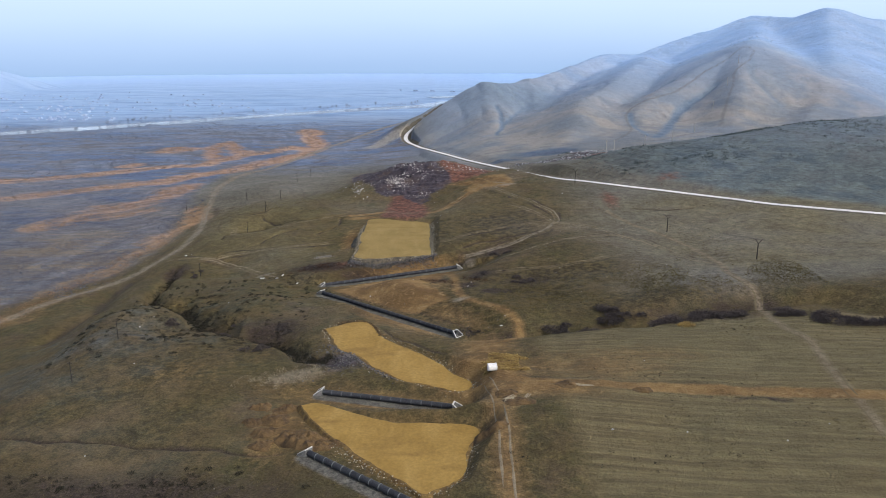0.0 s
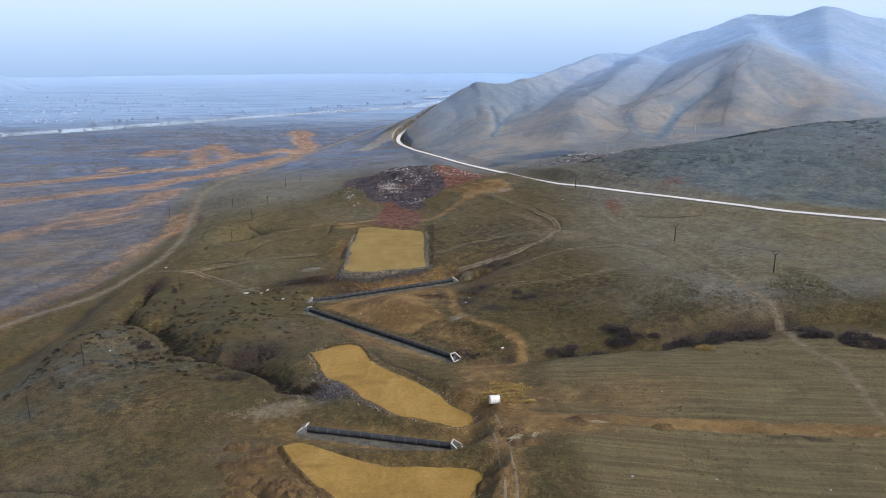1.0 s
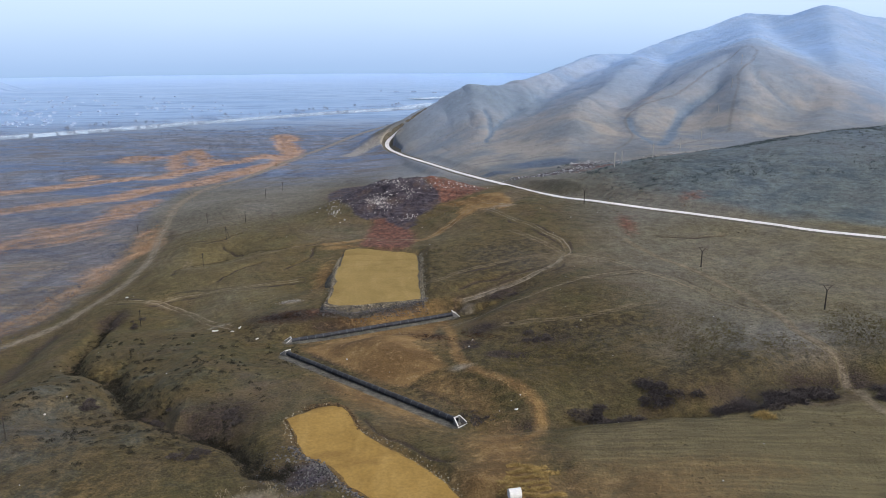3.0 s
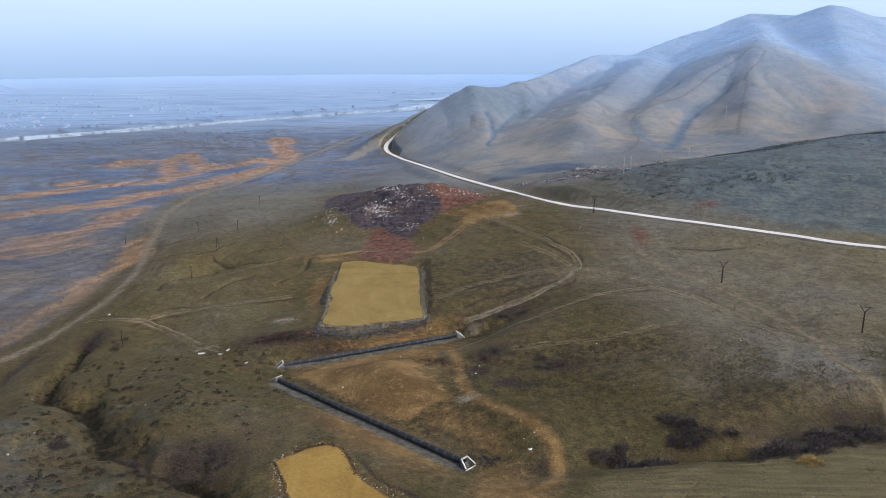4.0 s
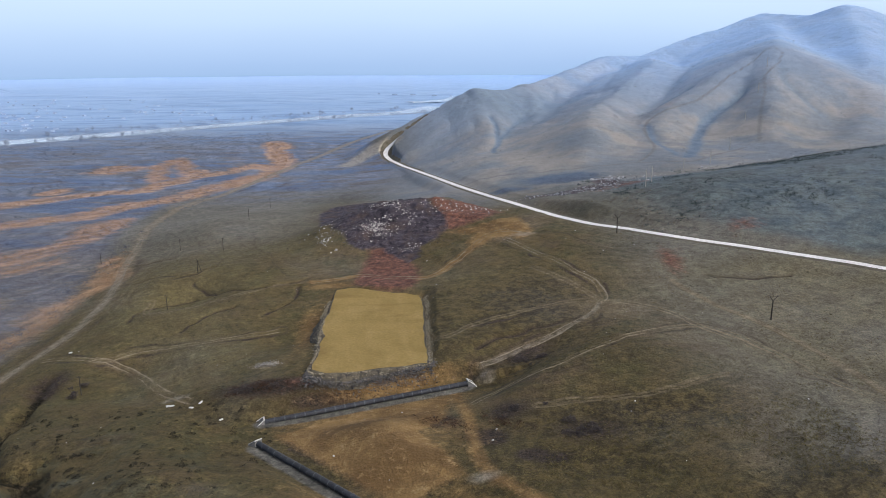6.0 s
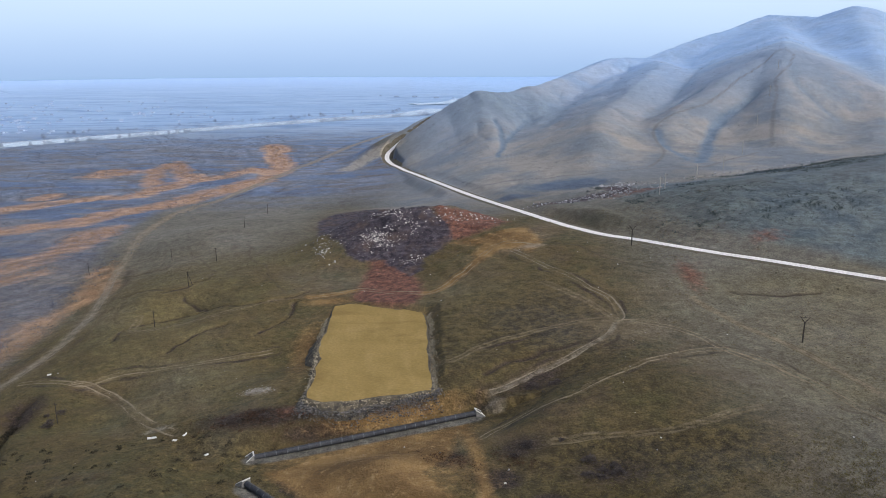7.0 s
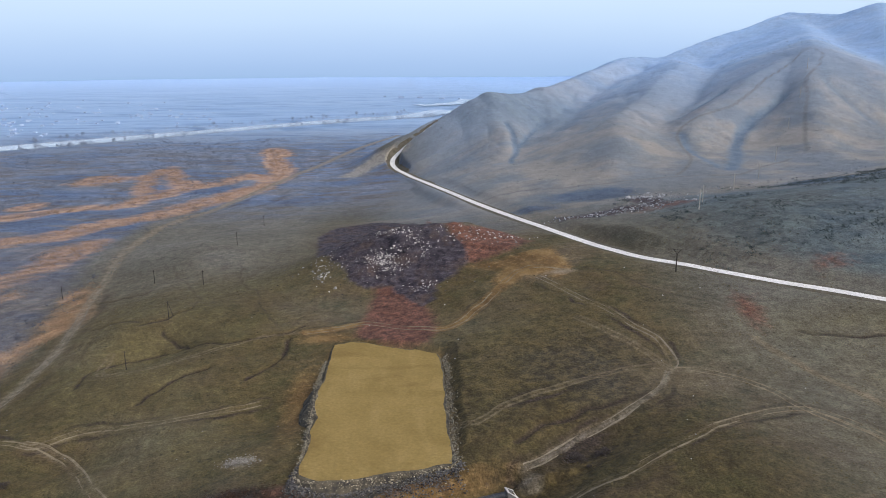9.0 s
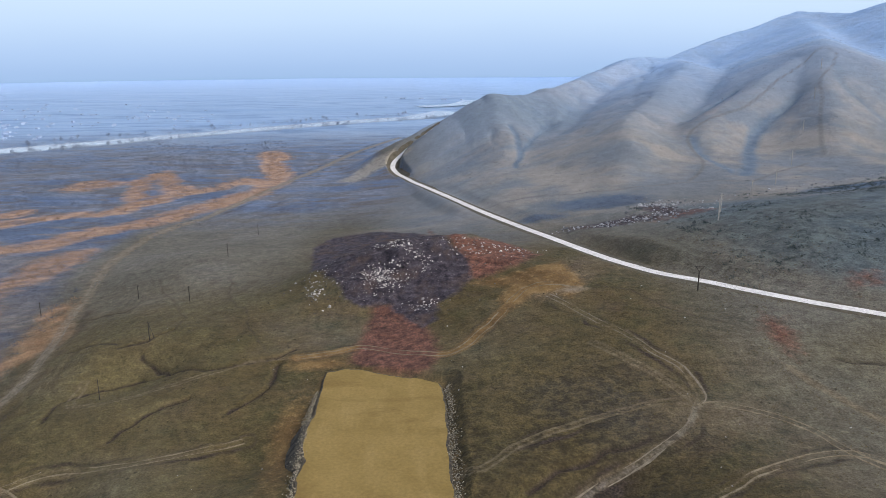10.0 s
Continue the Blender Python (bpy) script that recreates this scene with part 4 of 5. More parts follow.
def build_track(line, label, gauge, wide, seed, material):
    """Two worn wheel ruts that follow the lie of the land, broken where the grass has closed over them."""
    pts = smooth_line(line, 1.0)
    way = np.gradient(pts, axis=0)
    side = np.stack([way[:, 1], -way[:, 0]], -1) / np.linalg.norm(way, axis=1)[:, None]
    drift = 0.35 * fbm(pts[:, 0], pts[:, 1], 14, 3, seed)
    verts, faces = [], []
    for s in (-1, 1):
        broad = wide * np.clip(0.62 + 0.75 * fbm(pts[:, 0] + 40 * s, pts[:, 1], 9, 3, seed + 3), 0.0, 1.3)
        base = len(verts)
        for off in (-0.5, 0.0, 0.5):
            p = pts + side * (s * gauge / 2 + drift + off * broad)[:, None]
            verts += np.column_stack([p, surface(p[:, 0], p[:, 1]) + (0.06 if off == 0 else 0.02)]).tolist()
        n = len(pts)
        for j in range(n - 1):
            if broad[j] > 0.12 and broad[j + 1] > 0.12:
                faces += [(base + k * n + j, base + (k + 1) * n + j, base + (k + 1) * n + j + 1, base + k * n + j + 1) for k in (0, 1)]
    tagged(new("track", mesh_of("track", verts, faces, material)), label, "track", kind="structure")


RUT = plain("worn_rut", (0.225, 0.188, 0.128), (0.150, 0.120, 0.076), 2.2, 0.95, 0.4)
STONY_RUT = plain("stony_rut", (0.215, 0.186, 0.142), (0.135, 0.114, 0.082), 1.6, 0.95, 0.5)
FAINT_RUT = plain("faint_rut", (0.150, 0.124, 0.074), (0.105, 0.086, 0.048), 2.2, 0.95, 0.4)
for n, (line, gauge, wide, material) in enumerate([(VALLEY_TRACK[:12], 2.6, 0.7, STONY_RUT), (VALLEY_TRACK[10:], 3.2, 1.3, STONY_RUT), (THIN_TRACK, 1.6, 0.5, STONY_RUT), (EAST_TRACK, 1.8, 0.62, RUT), (FORK_TRACK, 1.8, 0.58, RUT), (LOW_TRACK, 1.8, 0.42, RUT), (SIDE_TRACK, 2.0, 0.6, RUT), (SHELF_TRACK, 1.9, 0.45, FAINT_RUT), (FAN_TRACK, 2.2, 0.45, FAINT_RUT), (POLE_TRACK, 2.0, 0.5, FAINT_RUT), (FAINT_TRACK, 1.8, 0.4, FAINT_RUT), (HAUL_TRACK, 2.2, 0.6, RUT), (SOUTH_TRACK, 2.2, 0.6, RUT)]):
    build_track(line, "worn wheel track through dry winter grass", gauge, wide, 200 + 7 * n, material)


def build_water(name, line, wide, z, label):
    pts = smooth_line(line, 20)
    way = np.gradient(pts, axis=0)
    side = np.stack([way[:, 1], -way[:, 0]], -1) / np.linalg.norm(way, axis=1)[:, None]
    edge = [pts + side * (s * wide / 2 + 4 * fbm(pts[:, 0], pts[:, 1], 60, 2, 7)[:, None]) for s in (-1, 1)]
    verts = np.concatenate([np.column_stack([e, np.full(len(e), z)]) for e in edge])
    n = len(pts)
    tagged(new(name, mesh_of(name, verts, [(j, n + j, n + j + 1, j + 1) for j in range(n - 1)], WATER)), label, "river", kind="structure")


build_water("river", RIVER, 60, -18.9, "pale shallow river winding through the valley floor")
build_water("river_arm", [(10, 1560), (55, 1590), (95, 1640), (120, 1720)], 44, -16.3, "pale bend of the river beyond the hill foot")


def build_backdrop():
    turns = np.radians(np.linspace(-64, 64, 65))
    rings = [(-60, 2900), (120, 2900), (420, 2900), (1000, 2700)]
    verts = [(r * math.sin(a), r * math.cos(a) + 60, z) for z, r in rings for a in turns]
    n = len(turns)
    faces = [(k * n + j, k * n + j + 1, (k + 1) * n + j + 1, (k + 1) * n + j) for k in range(len(rings) - 1) for j in range(n - 1)]
    tagged(new("backdrop", mesh_of("backdrop", verts, faces, backdrop_material(), True)), "pale blue hazy sky above the far valley", "sky", kind="structure")


build_backdrop()


# ---- earth platforms ----
def build_pad(top, outline, label, seed, surface, side):
    line = smooth_line(outline + outline[:1], 0.9)[:-1]
    middle = line.mean(0)
    out = line - middle
    out = out / np.linalg.norm(out, axis=1)[:, None]
    wob = 0.9 * fbm(line[:, 0], line[:, 1], 6, 4, seed)[:, None]
    rings = [(line + out * (wob - 2.5), top + 0.05), (line + out * (wob - 0.5), top), (line + out * (wob + 0.1), top - 0.15), (line + out * (wob + 1.6), top - 1.3), (line + out * (wob + 3.6), top - 3.4)]
    verts, n = [], len(line)
    for p, z in rings:
        verts += np.column_stack([p, z + 0.08 * fbm(p[:, 0], p[:, 1], 3, 2, seed + 5)]).tolist()
    faces = [(k * n + j, (k + 1) * n + j, (k + 1) * n + (j + 1) % n, k * n + (j + 1) % n) for k in range(len(rings) - 1) for j in range(n)]
    root = tagged(new("earth_platform"), label, "earth platform", "rolled clay platforms")
    for name, low, high in (("top_surface", 0, 1), ("side_slope", 1, 4)):
        bm = bmesh.new()
        made = {i: bm.verts.new(verts[i]) for i in range(low * n, (high + 1) * n)}
        for f in faces[low * n : high * n]:
            bm.faces.new([made[i] for i in f])
        if low == 0:
            bmesh.ops.triangle_fill(bm, use_beauty=True, edges=[bm.edges.get((made[j], made[(j + 1) % n])) for j in range(n)])
        bmesh.ops.recalc_face_normals(bm, faces=bm.faces[:])
        part(name, bm, surface if low == 0 else side, root)
    return root


build_pad(*PADS[0], "flat rolled ochre clay platform beside a culvert pipe", 3, FRESH_PAD, CRUMBLED)
build_pad(*PADS[1], "curved ochre clay platform with stony edges", 4, FRESH_PAD, CRUMBLED)
build_pad(*PADS[2], "large square ochre clay platform rimmed with stones", 6, PAD, RUBBLE)


# ---- stones ----
def rock_shapes(rng, count):
    """Uneven little rocks on the faces of an octahedron, cut once."""
    base = bmesh.new()
    bmesh.ops.create_icosphere(base, subdivisions=1, radius=1.0)
    v = np.array([p.co[:] for p in base.verts])
    f = np.array([[p.index for p in q.verts] for q in base.faces])
    base.free()
    return [(v * rng.uniform(0.6, 1.25, (len(v), 1)) * rng.uniform(0.7, 1.2, 3), f) for _ in range(count)]


def scatter_rocks(name, spots, sizes, material, rng, label, category, sink=0.25):
    shapes, verts, faces, at = rock_shapes(rng, 9), [], [], 0
    for (x, y, z), s in zip(spots, sizes):
        v, f = shapes[rng.integers(9)]
        a = rng.uniform(0, 6.28)
        c, k = math.cos(a), math.sin(a)
        p = np.column_stack([v[:, 0] * c - v[:, 1] * k, v[:, 0] * k + v[:, 1] * c, v[:, 2] * 0.75]) * s
        verts.append(p + (x, y, z + s * (0.5 - sink)))
        faces.append(f + at)
        at += len(v)
    me = mesh_of(name, np.concatenate(verts), np.concatenate(faces), material)
    return tagged(new(name, me), label, category, kind="stuff")


rng = np.random.default_rng(5)


def rim_spots(top, outline, count, reach, keep):
    line = smooth_line(outline + outline[:1], 0.5)
    middle = line.mean(0)
    line = line[[keep(*p) for p in line]]
    p = line[rng.integers(len(line), size=count)]
    out = (p - middle) / np.linalg.norm(p - middle, axis=1)[:, None]
    d = 0.25 + np.abs(rng.normal(0, 1, count)) * reach
    q = p + out * d[:, None] + rng.normal(0, 0.3, (count, 2))
    return np.column_stack([q, np.maximum(top - 0.05 - np.maximum(0, d - 0.4) * 0.82, surface(q[:, 0], q[:, 1]))])


spots = rim_spots(*PADS[2], 3000, 1.0, lambda x, y: y < 365 and (x < -26 or x > -2 or y < 309))
scatter_rocks("rim_stones", spots, rng.uniform(0.07, 0.21, len(spots)), STONE, rng, "grey and pale broken stones edging the clay platform", "stones")
spots = rim_spots(*PADS[2], 3600, 1.7, lambda x, y: y < 312)
spots[:, 1] -= 1.2
spots[:, 2] = np.minimum(spots[:, 2], surface(spots[:, 0], spots[:, 1]) + 0.8)
scatter_rocks("rubble_slope", spots, rng.uniform(0.08, 0.24, len(spots)), DARK_STONE, rng, "dark broken rubble on the platform's slope", "rubble")
spots = rim_spots(*PADS[1], 500, 1.0, lambda x, y: True)
scatter_rocks("rim_stones", spots, rng.uniform(0.08, 0.22, len(spots)), STONE, rng, "small pale stones along the curved clay platform", "stones")
spots = rim_spots(*PADS[0], 260, 1.0, lambda x, y: y < 150)
scatter_rocks("rim_stones", spots, rng.uniform(0.08, 0.22, len(spots)), STONE, rng, "small stones at the edge of the clay platform", "stones")


spots = rim_spots(*PADS[1], 900, 1.3, lambda x, y: (x + 31) * 0.72 + (y - 222) > 6)
scatter_rocks("spoil_clods", spots, rng.uniform(0.10, 0.30, len(spots)), rock_material("earth_clods", (0.024, 0.017, 0.010), (0.150, 0.100, 0.046)), rng, "brown clods of earth heaped along the curved platform", "clods")
spots = rim_spots(*PADS[1], 700, 1.5, lambda x, y: x < -8 and y < 208)
scatter_rocks("rubble_slope", spots, rng.uniform(0.10, 0.28, len(spots)), DARK_STONE, rng, "dark rubble tipped below the curved platform", "rubble")


def cloud(cx, cy, sx, sy, count, turn=0.0):
    a = math.radians(turn)
    p = rng.normal(0, 1, (count, 2)) * (sx, sy)
    x, y = cx + p[:, 0] * math.cos(a) - p[:, 1] * math.sin(a), cy + p[:, 0] * math.sin(a) + p[:, 1] * math.cos(a)
    return np.column_stack([x, y, surface(x, y)])


spots = np.concatenate([cloud(-16, 436, 4.2, 3.6, 340), cloud(-7, 447, 6, 1.6, 110, -35), cloud(-1, 439, 2.2, 2.2, 26), cloud(-14, 454, 4.5, 1.6, 60), cloud(-38, 441, 4.0, 7, 90, 10), cloud(-39, 433, 1.3, 1.2, 36), cloud(-3.5, 419.5, 5, 2, 40), cloud(15, 450, 9, 4, 110, -8), cloud(26, 454, 8, 3, 60, -12)])
scatter_rocks("boulder_heap", spots, rng.gamma(2, 0.07, len(spots)) + 0.12, WHITE_STONE, rng, "pale boulders tipped over a dark burnt rubbish heap", "boulders")
spots = np.concatenate([cloud(-10, 446, 18, 14, 900), cloud(-22, 197, 3.5, 5, 700, -40), cloud(-30, 203, 5, 3, 120)])
scatter_rocks("dark_rubble", spots, rng.gamma(2, 0.05, len(spots)) + 0.07, DARK_STONE, rng, "dark clods and rubble over the burnt heap and ravine", "rubble")
spots = np.concatenate([cloud(113, 536, 6, 9, 330, -20), cloud(100, 508, 12, 3.5, 240, 10), cloud(75, 506, 14, 2.2, 120, -4), cloud(190, 560, 40, 4, 110, 25)])
scatter_rocks("quarry_rubble", spots, rng.gamma(2, 0.11, len(spots)) + 0.16, QUARRY_STONE, rng, "grey rubble round a shallow quarry pit", "rubble")
spots = np.column_stack([rng.uniform(-110, 100, 90), rng.uniform(130, 440, 90), np.zeros(90)])
spots[:, 2] = surface(spots[:, 0], spots[:, 1])
scatter_rocks("field_stones", spots, rng.gamma(2, 0.05, 90) + 0.08, WHITE_STONE, rng, "scattered pale stones lying in the dry grass", "stones")


# ---- culvert pipes ----
PIPE_R, SEGMENT = 0.68, 2.6


def ring_mesh(length):
    """One pipe length: a thick-walled tube with a thicker collar at one end, along x."""
    profile = [(0, PIPE_R), (length - 0.24, PIPE_R), (length - 0.22, PIPE_R + 0.06), (length - 0.02, PIPE_R + 0.06), (length, PIPE_R - 0.02), (length, PIPE_R - 0.12), (0, PIPE_R - 0.12)]
    sides, verts, faces = 20, [], []
    for k in range(sides):
        a = 2 * math.pi * k / sides
        verts += [(x, r * math.cos(a), r * math.sin(a)) for x, r in profile]
    n = len(profile)
    for k in range(sides):
        for j in range(n):
            faces.append((k * n + j, k * n + (j + 1) % n, ((k + 1) % sides) * n + (j + 1) % n, ((k + 1) % sides) * n + j))
    return verts, faces


def build_pipe(a, b, label, bright):
    a, b = Vector(a), Vector(b)
    count = round((b - a).length / SEGMENT)
    step = (b - a).length / count
    root = new("culvert_pipe")
    root.matrix_world = Matrix.Translation(a) @ (b - a).to_track_quat("X", "Z").to_matrix().to_4x4()
    tagged(root, label, "culvert pipe", "culvert pipes")
    verts, faces = ring_mesh(step - 0.03)
    me = mesh_of("segment", verts, faces, PIPE_SKIN)
    me.materials.append(COLLAR if bright else DULL_COLLAR)
    for p in me.polygons:
        xs = [me.vertices[i].co.x for i in p.vertices]
        p.use_smooth = False
        if min(xs) > step - 0.3:
            p.material_index = 1
    for k in range(count):
        ob = new("segment", me)
        ob.parent = root
        ob.location = (k * step, 0, random.uniform(-0.02, 0.02))
        ob.rotation_euler = (random.uniform(0, 6.28), 0, random.uniform(-0.004, 0.004))
    return root


def build_headwall(at, towards, label):
    """A concrete inlet: a wall with the pipe's mouth, two splayed and sloping wing walls and a floor slab; it opens along +x."""
    d = Vector(at) - Vector(towards)
    root = thing("headwall", at[0], at[1], at[2] - PIPE_R - 0.12, math.degrees(math.atan2(d.y, d.x)), label=label, category="headwall", group="culvert headwalls")
    root.matrix_world = root.matrix_world @ Matrix.Diagonal((0.84, 0.84, 0.84, 1))
    bm = bmesh.new()
    w, h, t, sides = 1.2, 2.05, 0.3, 24
    outer = []
    for k in range(sides):
        a = 2 * math.pi * (k + 0.5) / sides
        c, s = math.cos(a), math.sin(a)
        m = min(w / max(abs(c), 1e-6), (h / 2) / max(abs(s), 1e-6))
        outer.append(((c * m, s * m + h / 2), (c * (PIPE_R / 0.84 + 0.02), s * (PIPE_R / 0.84 + 0.02) + PIPE_R / 0.84 + 0.15)))
    rows = [[bm.verts.new((x, p[k][0], p[k][1])) for p in outer] for x, k in ((0, 0), (t, 0), (t, 1), (0, 1))]
    for r in range(4):
        for k in range(sides):
            bm.faces.new((rows[r][k], rows[r][(k + 1) % sides], rows[(r + 1) % 4][(k + 1) % sides], rows[(r + 1) % 4][k]))
    bmesh.ops.recalc_face_normals(bm, faces=bm.faces[:])
    face = part("face_wall", bm, SHADE_CONCRETE, root, "concrete wall round the pipe mouth, shade painted in as dark grey")
    bm = bmesh.new()
    block(bm, 0.42, 2 * w + 0.1, 0.16, pose(t / 2, 0, h + 0.085), 0.02)
    part("coping", bm, CONCRETE, face, "pale concrete coping")
    for s in (-1, 1):
        bm = bmesh.new()
        run, splay, low = 2.1, 0.65, 0.55
        near, far = (t, s * (w - 0.2)), (t + run, s * (w - 0.2 + splay))
        ring = []
        for (x, y), top in ((near, h), (far, low)):
            for dy in (0, 0.24 * s):
                ring += [(x, y + dy, -0.3), (x, y + dy, top)]
        v = [bm.verts.new(p) for p in ring]
        for f in ((0, 1, 3, 2), (4, 6, 7, 5), (0, 4, 5, 1), (2, 3, 7, 6), (1, 5, 7, 3), (0, 2, 6, 4)):
            bm.faces.new([v[i] for i in f])
        bmesh.ops.recalc_face_normals(bm, faces=bm.faces[:])
        bmesh.ops.bevel(bm, geom=bm.edges[:], offset=0.03, segments=1, affect="EDGES")
        wing = part("wing_wall", bm, SHADE_CONCRETE, root, "concrete wing wall, shade painted in as dark grey")
        bm = bmesh.new()
        y0, y1 = near[1] + 0.12 * s, far[1] + 0.12 * s
        mid = Vector((t + run / 2, (y0 + y1) / 2, (h + low) / 2 + 0.07))
        turn = Vector((run, y1 - y0, low - h))
        block(bm, turn.length + 0.1, 0.34, 0.14, Matrix.Translation(mid) @ turn.to_track_quat("X", "Z").to_matrix().to_4x4(), 0.02)
        part("coping", bm, CONCRETE, wing, "pale concrete coping")
    bm = bmesh.new()
    v = [bm.verts.new(p) for z in (-0.3, 0.05) for p in ((t, -1.0, z), (t + 2.1, -1.6, z), (t + 2.1, 1.6, z), (t, 1.0, z))]
    for f in ((0, 3, 2, 1), (4, 5, 6, 7), (0, 1, 5, 4), (1, 2, 6, 5), (2, 3, 7, 6), (3, 0, 4, 7)):
        bm.faces.new([v[i] for i in f])
    part("apron_slab", bm, SHADE_CONCRETE, root, "concrete apron slab, shade painted in as dark grey")
    bm = bmesh.new()
    block(bm, 0.26, 3.7, 0.4, pose(t + 2.2, 0, 0.05), 0.03)
    part("toe_beam", bm, CONCRETE, root)


for n, (a, b) in enumerate(PIPES):
    build_pipe(a, b, ("dark tarred culvert pipe in short lengths on a gravel bed", "long dark culvert pipe laid across the clay", "dark culvert pipe lying in a shallow trench", "dark culvert pipe with pale joint rings")[n], n == 3)
    build_headwall(a, b, "pale concrete culvert headwall with splayed wing walls")
    if n < 3:
        build_headwall(b, a, "pale concrete culvert headwall with splayed wing walls")


# ---- loose pipe ring and straw rows ----
def build_pipe_ring():
    x, y = 16.9, 180.5
    root = thing("concrete_pipe_ring", x, y, lie(x, y) + 1.02, 8, label="short pale concrete pipe section lying on bare clay", category="pipe section")
    verts, faces = ring_mesh(2.3)
    verts = [(a - 1.15, b * 1.5, c * 1.5) for a, b, c in verts]
    ob = new("pipe_wall", mesh_of("pipe_wall", verts, faces, plain("white_concrete", (0.72, 0.72, 0.70), (0.60, 0.60, 0.58), 1.0, 0.8, 0.1)))
    ob.parent = root


build_pipe_ring()


def twigs(rng, count, rx, rz, size, low=0.0, thin=0.16):
    """Thin upright-leaning triangles filling a dome: bare twigs or leaves."""
    u = rng.normal(0, 1, (count, 3))
    u = u / np.linalg.norm(u, axis=1)[:, None] * rng.uniform(0.25, 1.0, (count, 1)) ** 0.6
    c = np.column_stack([u[:, 0] * rx, u[:, 1] * rx, low + np.abs(u[:, 2]) * rz])
    way = u * (1, 1, 0.6) + rng.normal(0, 0.5, (count, 3)) + (0, 0, 0.5)
    way = way / np.linalg.norm(way, axis=1)[:, None] * size * rng.uniform(0.6, 1.4, (count, 1))
    side = np.cross(way, rng.normal(0, 1, (count, 3)))
    side = side / (np.linalg.norm(side, axis=1)[:, None] + 1e-9) * np.linalg.norm(way, axis=1)[:, None] * thin
    v = np.stack([c - side, c + side, c + way], 1).reshape(-1, 3)
    return v, np.arange(count * 3).reshape(-1, 3)


def thicket(name, spots, sizes, count, material, label, category, shape=(1.0, 1.0), size=0.35, thin=0.16):
    """Many small plants in one mesh."""
    forms, verts, faces, at = [twigs(rng, count, *shape, size, thin=thin) for _ in range(8)], [], [], 0
    for (x, y, z), s in zip(spots, sizes):
        v, f = forms[rng.integers(8)]
        verts.append(v * s * (1, 1, rng.uniform(0.8, 1.2)) + (x, y, z - 0.08 * s))
        faces.append(f + at)
        at += len(v)
    return tagged(new(name, mesh_of(name, np.concatenate(verts), np.concatenate(faces), material)), label, category, kind="stuff")


def straw_rows():
    for k in range(6):
        y0, spots = 181.5 + 2.35 * k, []
        x0, x1 = 13.5 + 0.4 * k + rng.uniform(0, 2), 25.5 + rng.uniform(-2, 2.5)
        for x in np.arange(x0, x1, 0.2):
            yy = y0 + 0.5 * math.sin(x * 0.8 + k) + rng.normal(0, 0.12) - 0.12 * (x - x0)
            spots.append((x, yy, lie(x, yy)))
        thicket("straw_row", spots, rng.uniform(0.55, 1.0, len(spots)), 26, STRAW, "loose row of yellow straw laid on the clay", "straw", (0.8, 0.6), 0.5)


straw_rows()


# ---- spoil heaps ----
def build_spoil(x, y, wide, tall, seed):
    n, m = 44, 14
    r, a = np.meshgrid(np.linspace(0, 1, m), 2 * math.pi * np.arange(n) / n, indexing="ij")
    lobe = 1 + 0.35 * fbm(9 * np.cos(a), 9 * np.sin(a), 8, 3, seed + 40)
    px, py = (x + wide * lobe * r * np.cos(a) * 1.2).ravel(), (y + wide * lobe * r * np.sin(a) * 0.9).ravel()
    r = r.ravel()
    bulge = tall * (1 - r * r) * np.clip(0.85 + 0.95 * fbm(px, py, wide * 0.7, 4, seed), 0.05, 2)
    verts = np.column_stack([px, py, surface(px, py) + bulge - 0.25 * (r > 0.95)])
    faces = []
    for j in range(m - 1):
        faces += [(j * n + k, (j + 1) * n + k, (j + 1) * n + (k + 1) % n, j * n + (k + 1) % n) for k in range(n)]
    ob = new("earth_mound", mesh_of("earth_mound", verts, faces, SPOIL))
    tagged(ob, "heap of dug reddish-brown earth beside the clay platform", "earth heap", "spoil heaps")


for n, (x, y, w, t) in enumerate([(-27, 152, 4.5, 1.9), (-31, 155, 3.5, 1.3), (-37, 158, 3, 1.1), (-36, 164, 3.2, 1.3), (-41, 163, 2.5, 0.9), (-34, 169, 2.6, 1.0), (-40, 170, 2.4, 0.8), (-37, 152, 2.6, 0.8), (14, 150, 3.2, 0.9), (19, 165, 2.4, 0.8), (34, 168, 2.6, 0.6), (51, 164, 2.2, 0.5), (22, 160, 3.5, 0.7), (-22, 150, 3, 1.4)]):
    build_spoil(x, y, w, t, 100 + n)


# ---- small loose things ----
def build_planks(x, y, turn, count, length):
    root = thing("plank_pile", x, y, lie(x, y) + 0.06, turn, label="few pale weathered boards lying on the clay", category="boards")
    for k in range(count):
        bm = bmesh.new()
        block(bm, length * rng.uniform(0.7, 1.0), 0.22, 0.07, pose(rng.uniform(-0.8, 0.8), 0.34 * k, 0.05 + 0.02 * k, 0, rng.uniform(-1.5, 1.5), rng.uniform(-7, 7)), 0.01)
        part("board", bm, BOARD, root)


BOARD = plain("bleached_board", (0.34, 0.29, 0.20), (0.20, 0.17, 0.12), 0.8, 0.9, 0.2)
for spec in ((19.5, 161.5, 35, 5, 4.5), (37.5, 166.5, -6, 3, 4.0), (24, 163, 60, 3, 2.5)):
    build_planks(*spec)


